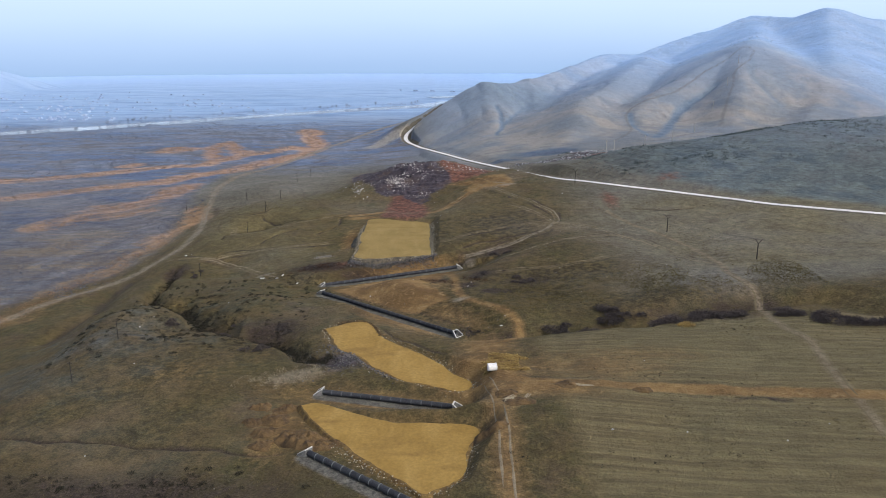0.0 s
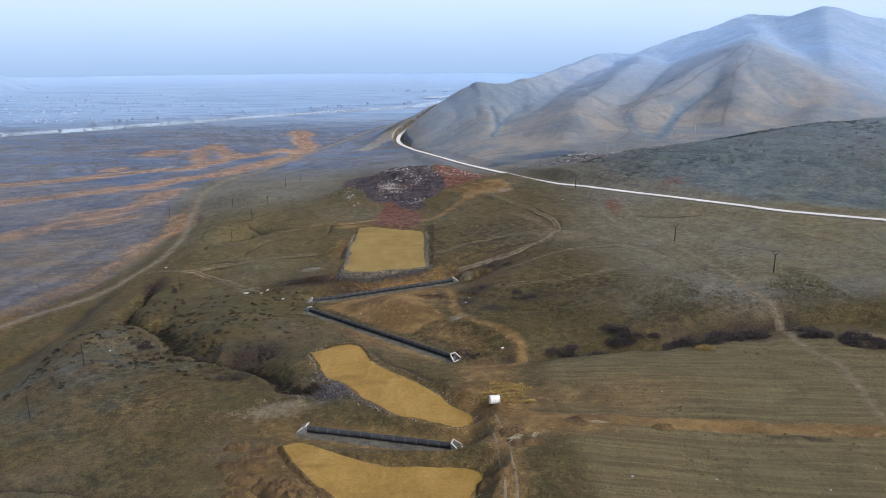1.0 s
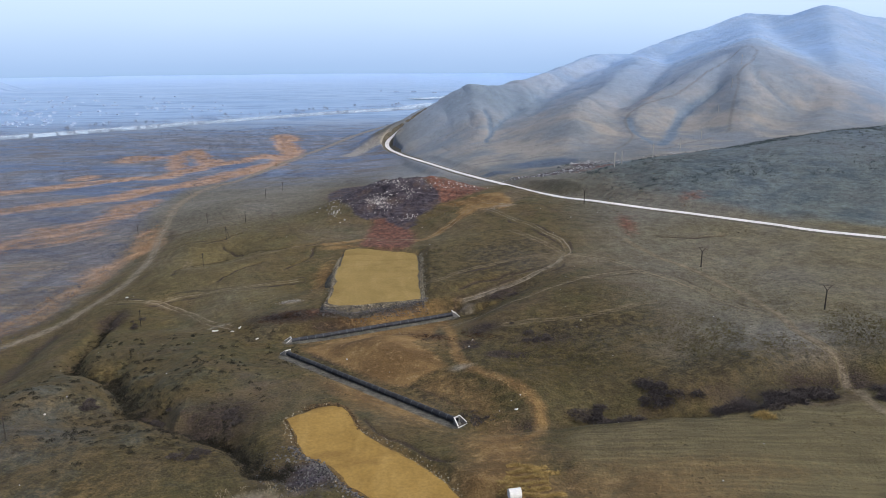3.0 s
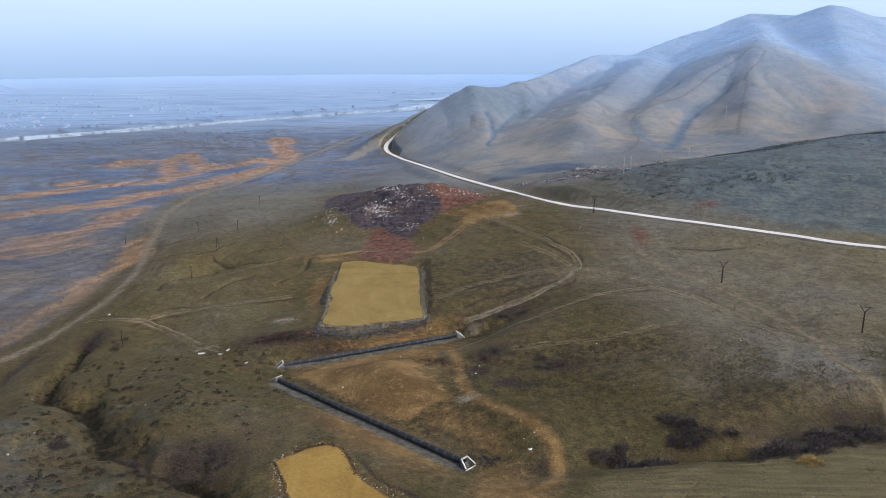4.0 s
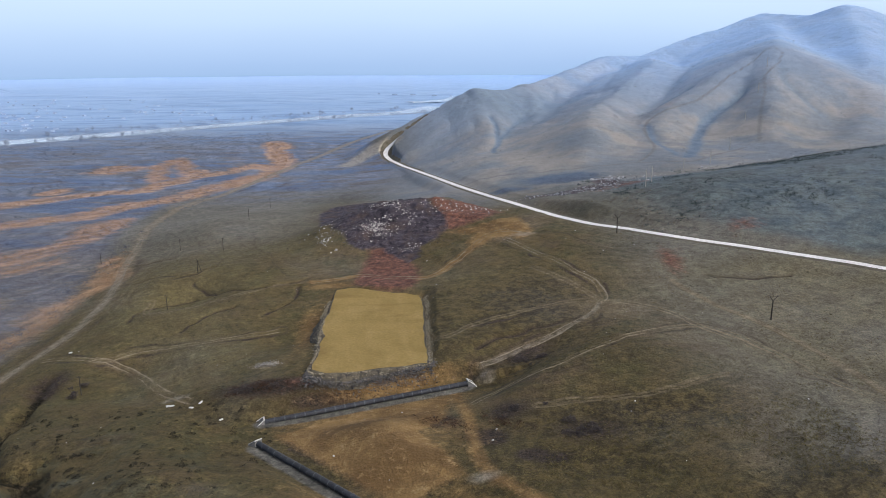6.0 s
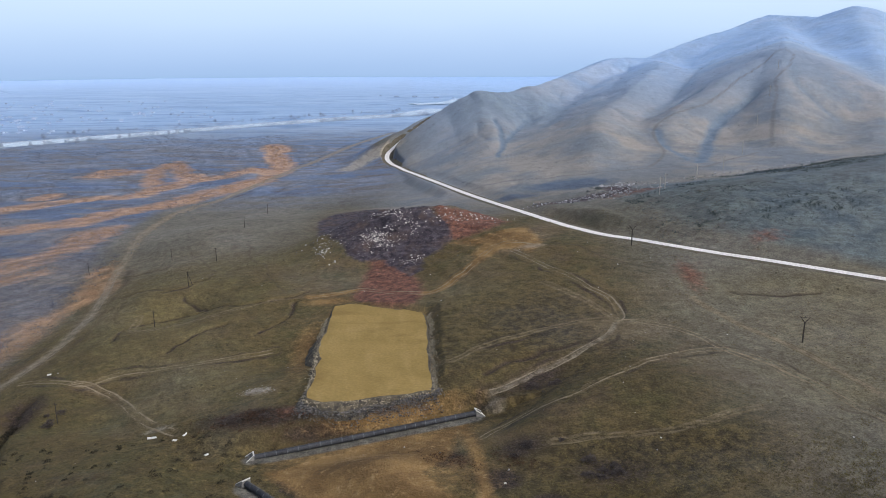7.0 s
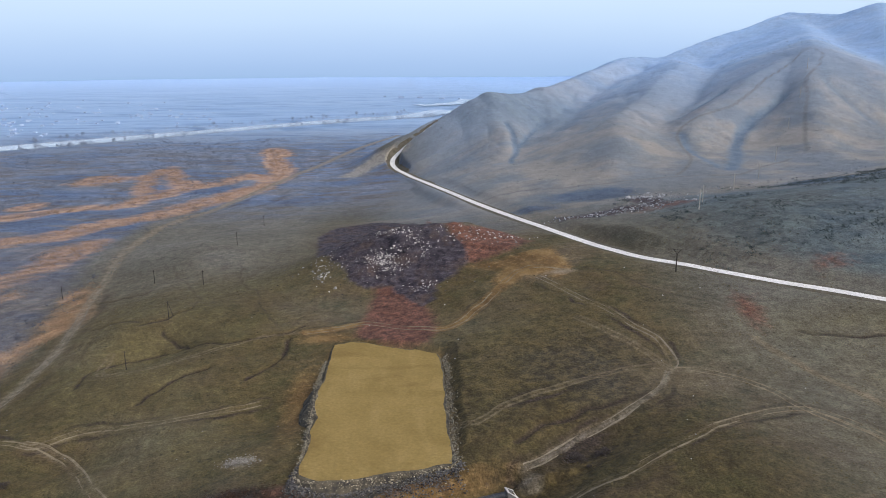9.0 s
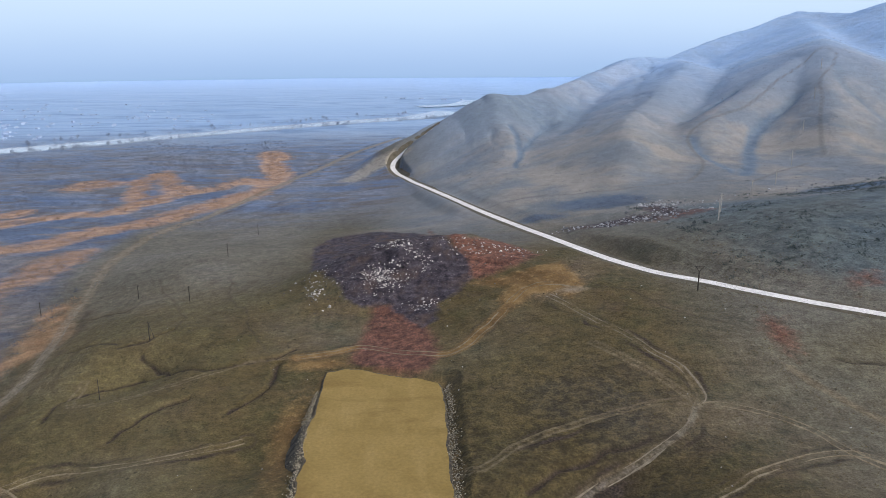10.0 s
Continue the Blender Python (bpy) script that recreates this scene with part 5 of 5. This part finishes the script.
def build_slab(x, y, turn, wide, deep):
    bm = bmesh.new()
    block(bm, wide * 0.75, deep * 0.75, 0.2, Matrix.Identity(4), 0.03)
    ob = part("concrete_slab", bm, CONCRETE, None)
    ob.matrix_world = pose(x, y, lie(x, y) + 0.09, rng.uniform(-4, 4), rng.uniform(-4, 4), turn)
    tagged(ob, "pale broken concrete slab lying in the shallow gully", "slab", "broken slabs")


for spec in ((-67.1, 300.3, 15, 3.2, 1.3), (-60.7, 297, -20, 1.6, 1.0), (-51.3, 289.8, 40, 1.3, 0.8), (-112.5, 346, 10, 1.5, 1.1), (-58.4, 298.2, 70, 2.2, 0.7), (23.6, 224.6, 30, 1.2, 0.8)):
    build_slab(*spec)
spots = cloud(-44.3, 316.2, 1.9, 1.2, 420)
spots[:, 2] += 0.75 * np.exp(-(((spots[:, 0] + 44) / 2.2) ** 2 + ((spots[:, 1] - 314.3) / 1.5) ** 2))
scatter_rocks("gravel_heap", spots, rng.uniform(0.08, 0.22, len(spots)), rock_material("crushed_gravel", (0.13, 0.12, 0.105), (0.29, 0.27, 0.235)), rng, "small heap of pale crushed gravel on the slope", "gravel heap")
spots = cloud(14.5, 224, 2.2, 1.2, 26)
thicket("brush_pile", spots, rng.uniform(0.4, 0.9, len(spots)), 40, TWIG, "tangled dark brushwood beside the culvert mouth", "brushwood", (1.2, 0.5), 0.9, 0.08)
spots = cloud(-36, 188, 6, 2.2, 130, 20)
thicket("cut_reed_litter", spots, rng.uniform(0.5, 1.0, len(spots)), 26, leaf_material("bleached_litter", (0.14, 0.12, 0.08), (0.36, 0.31, 0.22)), "bleached cut reeds strewn beside the ravine", "reed litter", (1.2, 0.25), 0.45, 0.16)
spots = np.concatenate([cloud(-41, 300.5, 8, 2.2, 260), cloud(-24, 297.5, 7, 1.4, 110, 12), cloud(4.3, 277.6, 4, 1.8, 90, -35), cloud(18.8, 272.4, 3.5, 1.6, 60, -40)])
thicket("dead_brush", spots, rng.uniform(0.3, 0.8, len(spots)), 20, leaf_material("dead_brush_leaf", (0.022, 0.013, 0.009), (0.085, 0.045, 0.026)), "dead reddish-brown brush on the wet bank above the pipe", "brush", (1.0, 0.6), 0.5, 0.12)
spots = cloud(74.5, 204, 1.0, 0.6, 10)
thicket("yellow_tussock", spots, rng.uniform(0.7, 1.2, len(spots)), 60, STRAW, "single tussock of yellow grass below the ravine", "tussock", (0.9, 0.9), 0.8, 0.07)
spots = np.concatenate([cloud(-80, 139, 20, 4, 120), cloud(-48, 141, 8, 3, 30)])
thicket("field_edge_bushes", spots, rng.uniform(0.4, 1.1, len(spots)), 80, BUSH, "dark bushes at the edge of the lower field", "bushes", (0.8, 0.7), 0.28, 0.22)
spots = cloud(33.5, 137, 22, 3, 26, -4)
thicket("furrow_weeds", spots, rng.uniform(0.3, 0.7, len(spots)), 30, BUSH, "few dark weeds along a field furrow", "weeds", (1.1, 0.6), 0.5)


# ---- power lines ----
def build_fork_pole(x, y, turn):
    tall = 7.6
    root = thing("power_pole", x, y, lie(x, y) - 0.3, turn, label="dark concrete power pole with a forked crossarm standing in grass", category="power pole", group="poles of the forked line")
    bm = bmesh.new()
    rod(bm, (0, 0, 0), (0, 0, tall - 1.3), 0.23, 0.18)
    part("post", bm, POST, root)
    for s in (-1, 1):
        bm = bmesh.new()
        rod(bm, (0, 0, tall - 1.5), (0, s * 1.15, tall + 0.1), 0.11, 0.09, 6)
        part("arm", bm, POST, root)
    bm = bmesh.new()
    rod(bm, (0, -1.35, tall), (0, 1.35, tall), 0.05, 0.05, 6)
    bar = part("crossbar", bm, POST, root)
    for yy in (-1.3, 0, 1.3):
        bm = bmesh.new()
        rod(bm, (0, yy, tall), (0, yy, tall + 0.22), 0.05, 0.10)
        rod(bm, (0, yy, tall + 0.22), (0, yy, tall + 0.36), 0.10, 0.05)
        part("insulator", bm, GLASSY, bar, "dark glazed insulator")
    return root


FORK_POLES = [(134, 196), (119.8, 263), (105, 320.3), (79.1, 398.0)]
for x, y in FORK_POLES:
    build_fork_pole(x, y, 76)


def build_wire(a, b, sag, radius):
    pts = [Vector(a).lerp(Vector(b), t / 14) - Vector((0, 0, 4 * sag * (t / 14) * (1 - t / 14))) for t in range(15)]
    verts, faces = [], []
    for k, p in enumerate(pts):
        for c in range(3):
            q = 2 * math.pi * c / 3
            verts.append((p.x + radius * math.cos(q), p.y, p.z + radius * math.sin(q)))
        if k:
            faces += [((k - 1) * 3 + c, (k - 1) * 3 + (c + 1) % 3, k * 3 + (c + 1) % 3, k * 3 + c) for c in range(3)]
    tagged(new("overhead_wire", mesh_of("overhead_wire", verts, faces, WIRE)), "thin sagging wire strung between power poles", "wire", "overhead wires")


for (ax, ay), (bx, by) in zip(FORK_POLES, FORK_POLES[1:]):
    za, zb = lie(ax, ay) + 7.5, lie(bx, by) + 7.5
    for s in (-1.3, 0, 1.3):
        build_wire((ax + s, ay, za), (bx + s, by, zb), 1.6, 0.02)


def build_post(x, y, tall, stay):
    root = thing("line_post", x, y, lie(x, y) - 0.3, 0, label="slim dark wooden line post standing on the slope", category="line post", group="posts of the valley line")
    bm = bmesh.new()
    rod(bm, (0, 0, 0), (0, 0, tall), 0.15, 0.10)
    part("post", bm, POST, root)
    if stay:
        bm = bmesh.new()
        rod(bm, (1.6, 0.3, 0), (0.1, 0, tall - 0.6), 0.12, 0.10)
        part("stay", bm, POST, root)
    bm = bmesh.new()
    rod(bm, (-0.6, 0, tall - 0.5), (0.6, 0, tall - 0.5), 0.05, 0.05, 6)
    bar = part("crossbar", bm, POST, root)
    for s in (-0.5, 0.5):
        bm = bmesh.new()
        rod(bm, (s, 0, tall - 0.48), (s, 0, tall - 0.25), 0.04, 0.07)
        part("insulator", bm, GLASSY, bar, "dark glazed insulator")


for x, y, tall, stay in [(-94, 188, 6.3, False), (-91, 212.3, 6.3, False), (-97.6, 316.9, 6.3, False), (-90.5, 377, 6.3, False), (-88.2, 411.6, 6.3, True), (-88, 455, 6.3, False), (-88, 516, 6.5, False), (-91, 598, 6.5, False), (-112, 470, 6, False), (-150, 470, 6, False)]:
    build_post(x, y, tall, stay)


def build_tall_post(x, y, tall):
    root = thing("hill_pole", x, y, lie(x, y) - 0.3, 20, label="pale concrete power pole carrying a line up the hillside", category="power pole", group="poles of the hill line")
    bm = bmesh.new()
    rod(bm, (0, 0, 0), (0, 0, tall), 0.24, 0.16)
    part("post", bm, PALE_POST, root)
    bm = bmesh.new()
    rod(bm, (-1.0, 0, tall - 0.9), (1.0, 0, tall - 0.9), 0.08, 0.08, 6)
    bar = part("crossbar", bm, PALE_POST, root)
    for s in (-0.9, 0.9):
        bm = bmesh.new()
        rod(bm, (s, 0, tall - 0.85), (s, 0, tall - 0.5), 0.06, 0.10)
        part("insulator", bm, GLASSY, bar, "dark glazed insulator")


for x, y, tall in [(110, 462, 8.5), (121, 487, 8), (153, 530, 8.5), (188, 579, 8.5), (225, 637, 9), (262, 699, 9), (290, 742, 9), (318, 790, 9)]:
    build_tall_post(x, y, tall)


# ---- shrubs and trees ----
def build_shrub_kind(seed, wide, tall, count):
    r = np.random.default_rng(seed)
    root = new("ravine_shrub")
    tagged(root, "dark leafless shrub growing in the ravine", "shrub", "ravine shrubs")
    bm = bmesh.new()
    for k in range(6):
        a = r.uniform(0, 6.28)
        rod(bm, (0.15 * math.cos(a), 0.15 * math.sin(a), -0.3), (wide * 0.6 * math.cos(a), wide * 0.6 * math.sin(a), tall * r.uniform(0.5, 0.8)), 0.07, 0.02, 5)
    part("stems", bm, BARK, root)
    v, f = twigs(r, count, wide, tall, 0.55, 0.1, 0.13)
    v[:, :2] *= 1 + 0.25 * np.sin(3 * np.arctan2(v[:, 1], v[:, 0]) + seed)[:, None]
    ob = new("crown", mesh_of("crown", v, f, TWIG))
    ob.parent = root
    return root


shrub_kinds = [build_shrub_kind(s, w, t, c) for s, w, t, c in ((11, 2.2, 2.3, 620), (12, 1.7, 1.9, 480), (13, 2.6, 2.8, 800), (14, 1.3, 1.4, 320))]
shrub_spots = []
for a, b, count in (((39, 220), (50, 212), 22), ((54, 222), (66, 221), 16), ((69, 208), (77, 207), 18), ((79, 208), (87, 211), 17), ((92, 217), (96, 211), 22), ((105, 208), (110, 203), 16), ((111, 200), (126, 194), 26), ((126, 194), (160, 188), 20)):
    for _ in range(count):
        t = rng.uniform()
        shrub_spots.append((a[0] + t * (b[0] - a[0]) + rng.normal(0, 1.3), a[1] + t * (b[1] - a[1]) + abs(rng.normal(0, 3.2))))
for cx, cy, count in ((20.8, 278, 4), (37.4, 264.6, 5), (32.1, 261.9, 2), (-47.8, 206.6, 5), (-63.8, 234.7, 3), (-44, 299, 3), (-83.2, 239.4, 4), (-103.2, 318.9, 5), (32.5, 309.1, 4), (-46.2, 227.9, 4)):
    shrub_spots += [(cx + rng.normal(0, 2.5), cy + rng.normal(0, 2.0)) for _ in range(count)]
first = True
for n, (x, y) in enumerate(shrub_spots):
    s = rng.uniform(0.45, 0.95) * (1.0 if x > 38 and y < 240 else 0.72)
    m = pose(x, y, lie(x, y) - 0.15, 0, 0, rng.uniform(0, 360))
    kind = shrub_kinds[n % 4]
    made = kind if n < 4 else copy_thing(kind, m)
    made.matrix_basis = m @ Matrix.Diagonal((1.35 * s, 1.35 * s, 0.9 * s, 1))


def where(count, box, keep):
    out = []
    while len(out) < count:
        x, y = rng.uniform(box[0], box[1], 4000), rng.uniform(box[2], box[3], 4000)
        ok = keep(x, y) > rng.uniform(0, 1, 4000)
        z = surface(x[ok], y[ok])
        out += list(zip(x[ok], y[ok], z))
    return out[:count]


def grown(x, y):
    """Where grass can stand: not on clay, tracks or burnt ground."""
    o = zones(x, y, np.zeros(len(x)))
    return 1 - np.clip(1.6 * np.maximum.reduce([o[k] for k in ("clay", "track", "red", "soot", "bedding")]) - 0.3, 0, 1)


spots = where(560, (-112, -36, 196, 300), lambda x, y: (0.4 + 0.6 * bell(x, y, -80, 225, 30, 26)) * (np.abs(fbm(x, y, 9, 2, 3)) > 0.25) * ramp((y - 196) / 10))
thicket("slope_bushes", spots, rng.uniform(0.4, 1.15, len(spots)), 80, BUSH, "low dark bushes dotted over the grassy slope", "bushes", (0.75, 0.65), 0.26, 0.22)
spots = where(620, (-112, -18, 194, 336), lambda x, y: np.exp(-((winding(x, y, RAVINE_LEFT)[0] / 2.2) ** 2)) * ramp(0.75 + fbm(x, y, 12, 2, 28)))
thicket("ravine_brush", spots, rng.uniform(0.5, 1.3, len(spots)), 60, BUSH, "dense dark brush filling the bed of the ravine", "brush", (0.9, 0.7), 0.3, 0.2)
spots = where(700, (-110, 110, 125, 440), lambda x, y: 0.6 * ramp(fbm(x, y, 30, 3, 8)) * grown(x, y))
thicket("grass_clumps", spots, rng.uniform(0.3, 0.7, len(spots)), 36, BUSH, "tough dark grass clumps on the dry hillside", "grass clumps", (0.8, 0.5), 0.28, 0.2)
spots = where(6500, (4, 130, 205, 292), lambda x, y: 0.8 * ramp(0.4 + fbm(x, y, 20, 3, 9)) * np.exp(-(((y - 240 - 0.03 * x) / 20) ** 2)) * grown(x, y))
thicket("dry_weeds", spots, rng.uniform(0.25, 0.6, len(spots)), 12, leaf_material("dry_weed", (0.060, 0.052, 0.022), (0.160, 0.134, 0.052)), "tall dry yellow-brown weeds along the ravine bank", "weeds", (0.7, 0.9), 0.7, 0.1)
spots = where(16000, (-118, 125, 122, 450), lambda x, y: (0.25 + 0.75 * ramp(0.5 + fbm(x, y, 18, 3, 19))) * grown(x, y))
thicket("dry_grass", spots, rng.uniform(0.22, 0.5, len(spots)), 7, leaf_material("dry_grass_blades", (0.050, 0.042, 0.018), (0.150, 0.120, 0.050)), "tufts of dry yellow-brown winter grass", "grass", (1.0, 0.7), 0.8, 0.12)
spots = where(3000, (95, 420, 380, 560), lambda x, y: ramp(0.35 + fbm(x, y, 40, 3, 12)) * ramp((y - 395) / 20))
thicket("knoll_bushes", spots, rng.uniform(0.5, 1.6, len(spots)), 22, leaf_material("knoll_bush", (0.034, 0.052, 0.056), (0.080, 0.104, 0.094)), "grey-green bushes covering the knoll beyond the road", "bushes", (1.0, 0.6), 0.4)
spots = where(2200, (20, 640, 580, 1000), lambda x, y: 0.25 + 0.6 * ramp(fbm(x, y, 60, 3, 14)))
# hill bushes carry the hill's haze tint in their colour
thicket("hill_bushes", spots, rng.uniform(0.5, 1.4, len(spots)), 14, leaf_material("hazed_hill_bush", (0.095, 0.120, 0.140), (0.150, 0.160, 0.160)), "scattered low bushes on the bare hillside", "bushes", (1.0, 0.5), 0.4)
spots = where(4200, (-420, -125, 300, 1060), lambda x, y: (0.15 + 0.85 * ramp(0.2 + 1.5 * fbm(x, y, 70, 3, 17))) * ramp((-136 - x) / 10))
thicket("valley_scrub", spots, rng.uniform(0.8, 2.2, len(spots)), 26, HAZED_SCRUB, "grey leafless scrub covering the valley floor", "scrub", (1.1, 0.7), 0.34, 0.12)


def reed_chance(x, y):
    return np.maximum.reduce([band(x, y, line, 1.6 * wide, wide * 0.5) for line, wide in REED_BANDS])


spots = where(5200, (-345, -110, 250, 960), reed_chance)
thicket("reed_bed", spots, rng.uniform(0.7, 1.6, len(spots)), 22, REED, "tawny orange winter reeds in bands on the valley floor", "reeds", (1.3, 0.6), 0.38, 0.10)


def build_valley_tree(seed):
    r = np.random.default_rng(seed)
    root = new("bare_tree")
    tagged(root, "bare grey winter tree on the river bank", "tree", "river bank trees")
    bm = bmesh.new()
    rod(bm, (0, 0, -0.5), (0.2, 0.1, 4.5), 0.28, 0.12, 6)
    for k in range(7):
        a, z = r.uniform(0, 6.28), r.uniform(1.8, 4.2)
        rod(bm, (0.05 * z, 0, z), (2.2 * math.cos(a), 2.2 * math.sin(a), z + r.uniform(1.5, 3.4)), 0.10, 0.03, 5)
    part("trunk", bm, HAZED_TREES, root)
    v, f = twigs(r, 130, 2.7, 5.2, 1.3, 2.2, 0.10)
    ob = new("crown", mesh_of("crown", v, f, HAZED_TREES))
    ob.parent = root
    return root


tree_kinds = [build_valley_tree(31 + k) for k in range(4)]
bank = smooth_line(RIVER, 12)
bank = bank[(bank[:, 0] > -560) & (bank[:, 1] < 1400)]
for n in range(120):
    p = bank[rng.integers(len(bank))]
    off = rng.normal(0, 7) + (40 if rng.uniform() < 0.35 else -42)
    x, y = p[0] - 0.69 * off, p[1] + 0.72 * off
    s = rng.uniform(0.35, 0.95)
    m = pose(x, y, lie(x, y), 0, 0, rng.uniform(0, 360))
    kind = tree_kinds[n % 4]
    made = kind if n < 4 else copy_thing(kind, m)
    made.matrix_basis = m @ Matrix.Diagonal((s, s, s, 1))


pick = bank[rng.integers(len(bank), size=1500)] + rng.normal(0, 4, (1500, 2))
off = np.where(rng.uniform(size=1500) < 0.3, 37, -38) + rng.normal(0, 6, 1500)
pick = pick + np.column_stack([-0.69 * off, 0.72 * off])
thicket("bank_scrub", np.column_stack([pick, surface(pick[:, 0], pick[:, 1])]), rng.uniform(1.2, 3.0, 1500), 34, HAZED_TREES, "grey leafless scrub and saplings lining the river", "scrub", (0.8, 1.3), 0.35, 0.10)


# ---- the far town ----
def build_house_kind(wide, deep, tall, flat):
    root = new("house")
    tagged(root, "small white house in the far village, haze painted into its colour", "house", "village houses")
    bm = bmesh.new()
    block(bm, wide, deep, tall, pose(0, 0, tall / 2))
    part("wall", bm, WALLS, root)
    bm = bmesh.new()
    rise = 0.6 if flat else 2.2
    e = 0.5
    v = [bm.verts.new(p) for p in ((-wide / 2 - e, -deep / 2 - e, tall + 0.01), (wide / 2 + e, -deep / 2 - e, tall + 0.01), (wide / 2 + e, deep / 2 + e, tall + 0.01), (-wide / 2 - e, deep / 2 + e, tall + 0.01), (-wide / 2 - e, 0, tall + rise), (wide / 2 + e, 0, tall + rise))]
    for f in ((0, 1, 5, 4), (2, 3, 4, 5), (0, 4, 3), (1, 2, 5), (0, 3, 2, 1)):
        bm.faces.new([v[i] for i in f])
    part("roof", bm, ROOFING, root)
    for k in range(max(2, int(wide / 4))):
        bm = bmesh.new()
        block(bm, 1.3, 0.08, 1.4, pose(-wide / 2 + (k + 0.5) * wide / max(2, int(wide / 4)), -deep / 2 - 0.045, tall * 0.5))
        part("window", bm, DARK_PANE, root)
    return root


house_kinds = [build_house_kind(11, 8, 4, False), build_house_kind(14, 9, 6.5, False), build_house_kind(9, 7, 3.5, False), build_house_kind(34, 14, 9, True)]
house_spots = [(-24, 1800, 3), (15, 1790, 3), (60, 1760, 3), (-60, 1830, 1), (95, 1745, 1)]
for n in range(190):
    cx, cy, sx, sy = ((-525, 1115, 70, 22), (-600, 1250, 110, 70), (-720, 1520, 140, 90), (-540, 1350, 150, 80))[n % 4]
    house_spots.append((cx + rng.normal(0, sx), cy + rng.normal(0, sy), int(rng.integers(3))))
used = set()
for x, y, k in house_spots:
    if along(np.array([x]), np.array([y]), RIVER)[0][0] < 60:
        continue
    m = pose(x, y, lie(x, y) - 0.2, 0, 0, rng.uniform(-30, 30))
    if k in used:
        made = copy_thing(house_kinds[k], m)
    else:
        made = house_kinds[k]
        used.add(k)
    made.matrix_basis = m @ Matrix.Diagonal((0.34, 0.34, 0.34, 1))
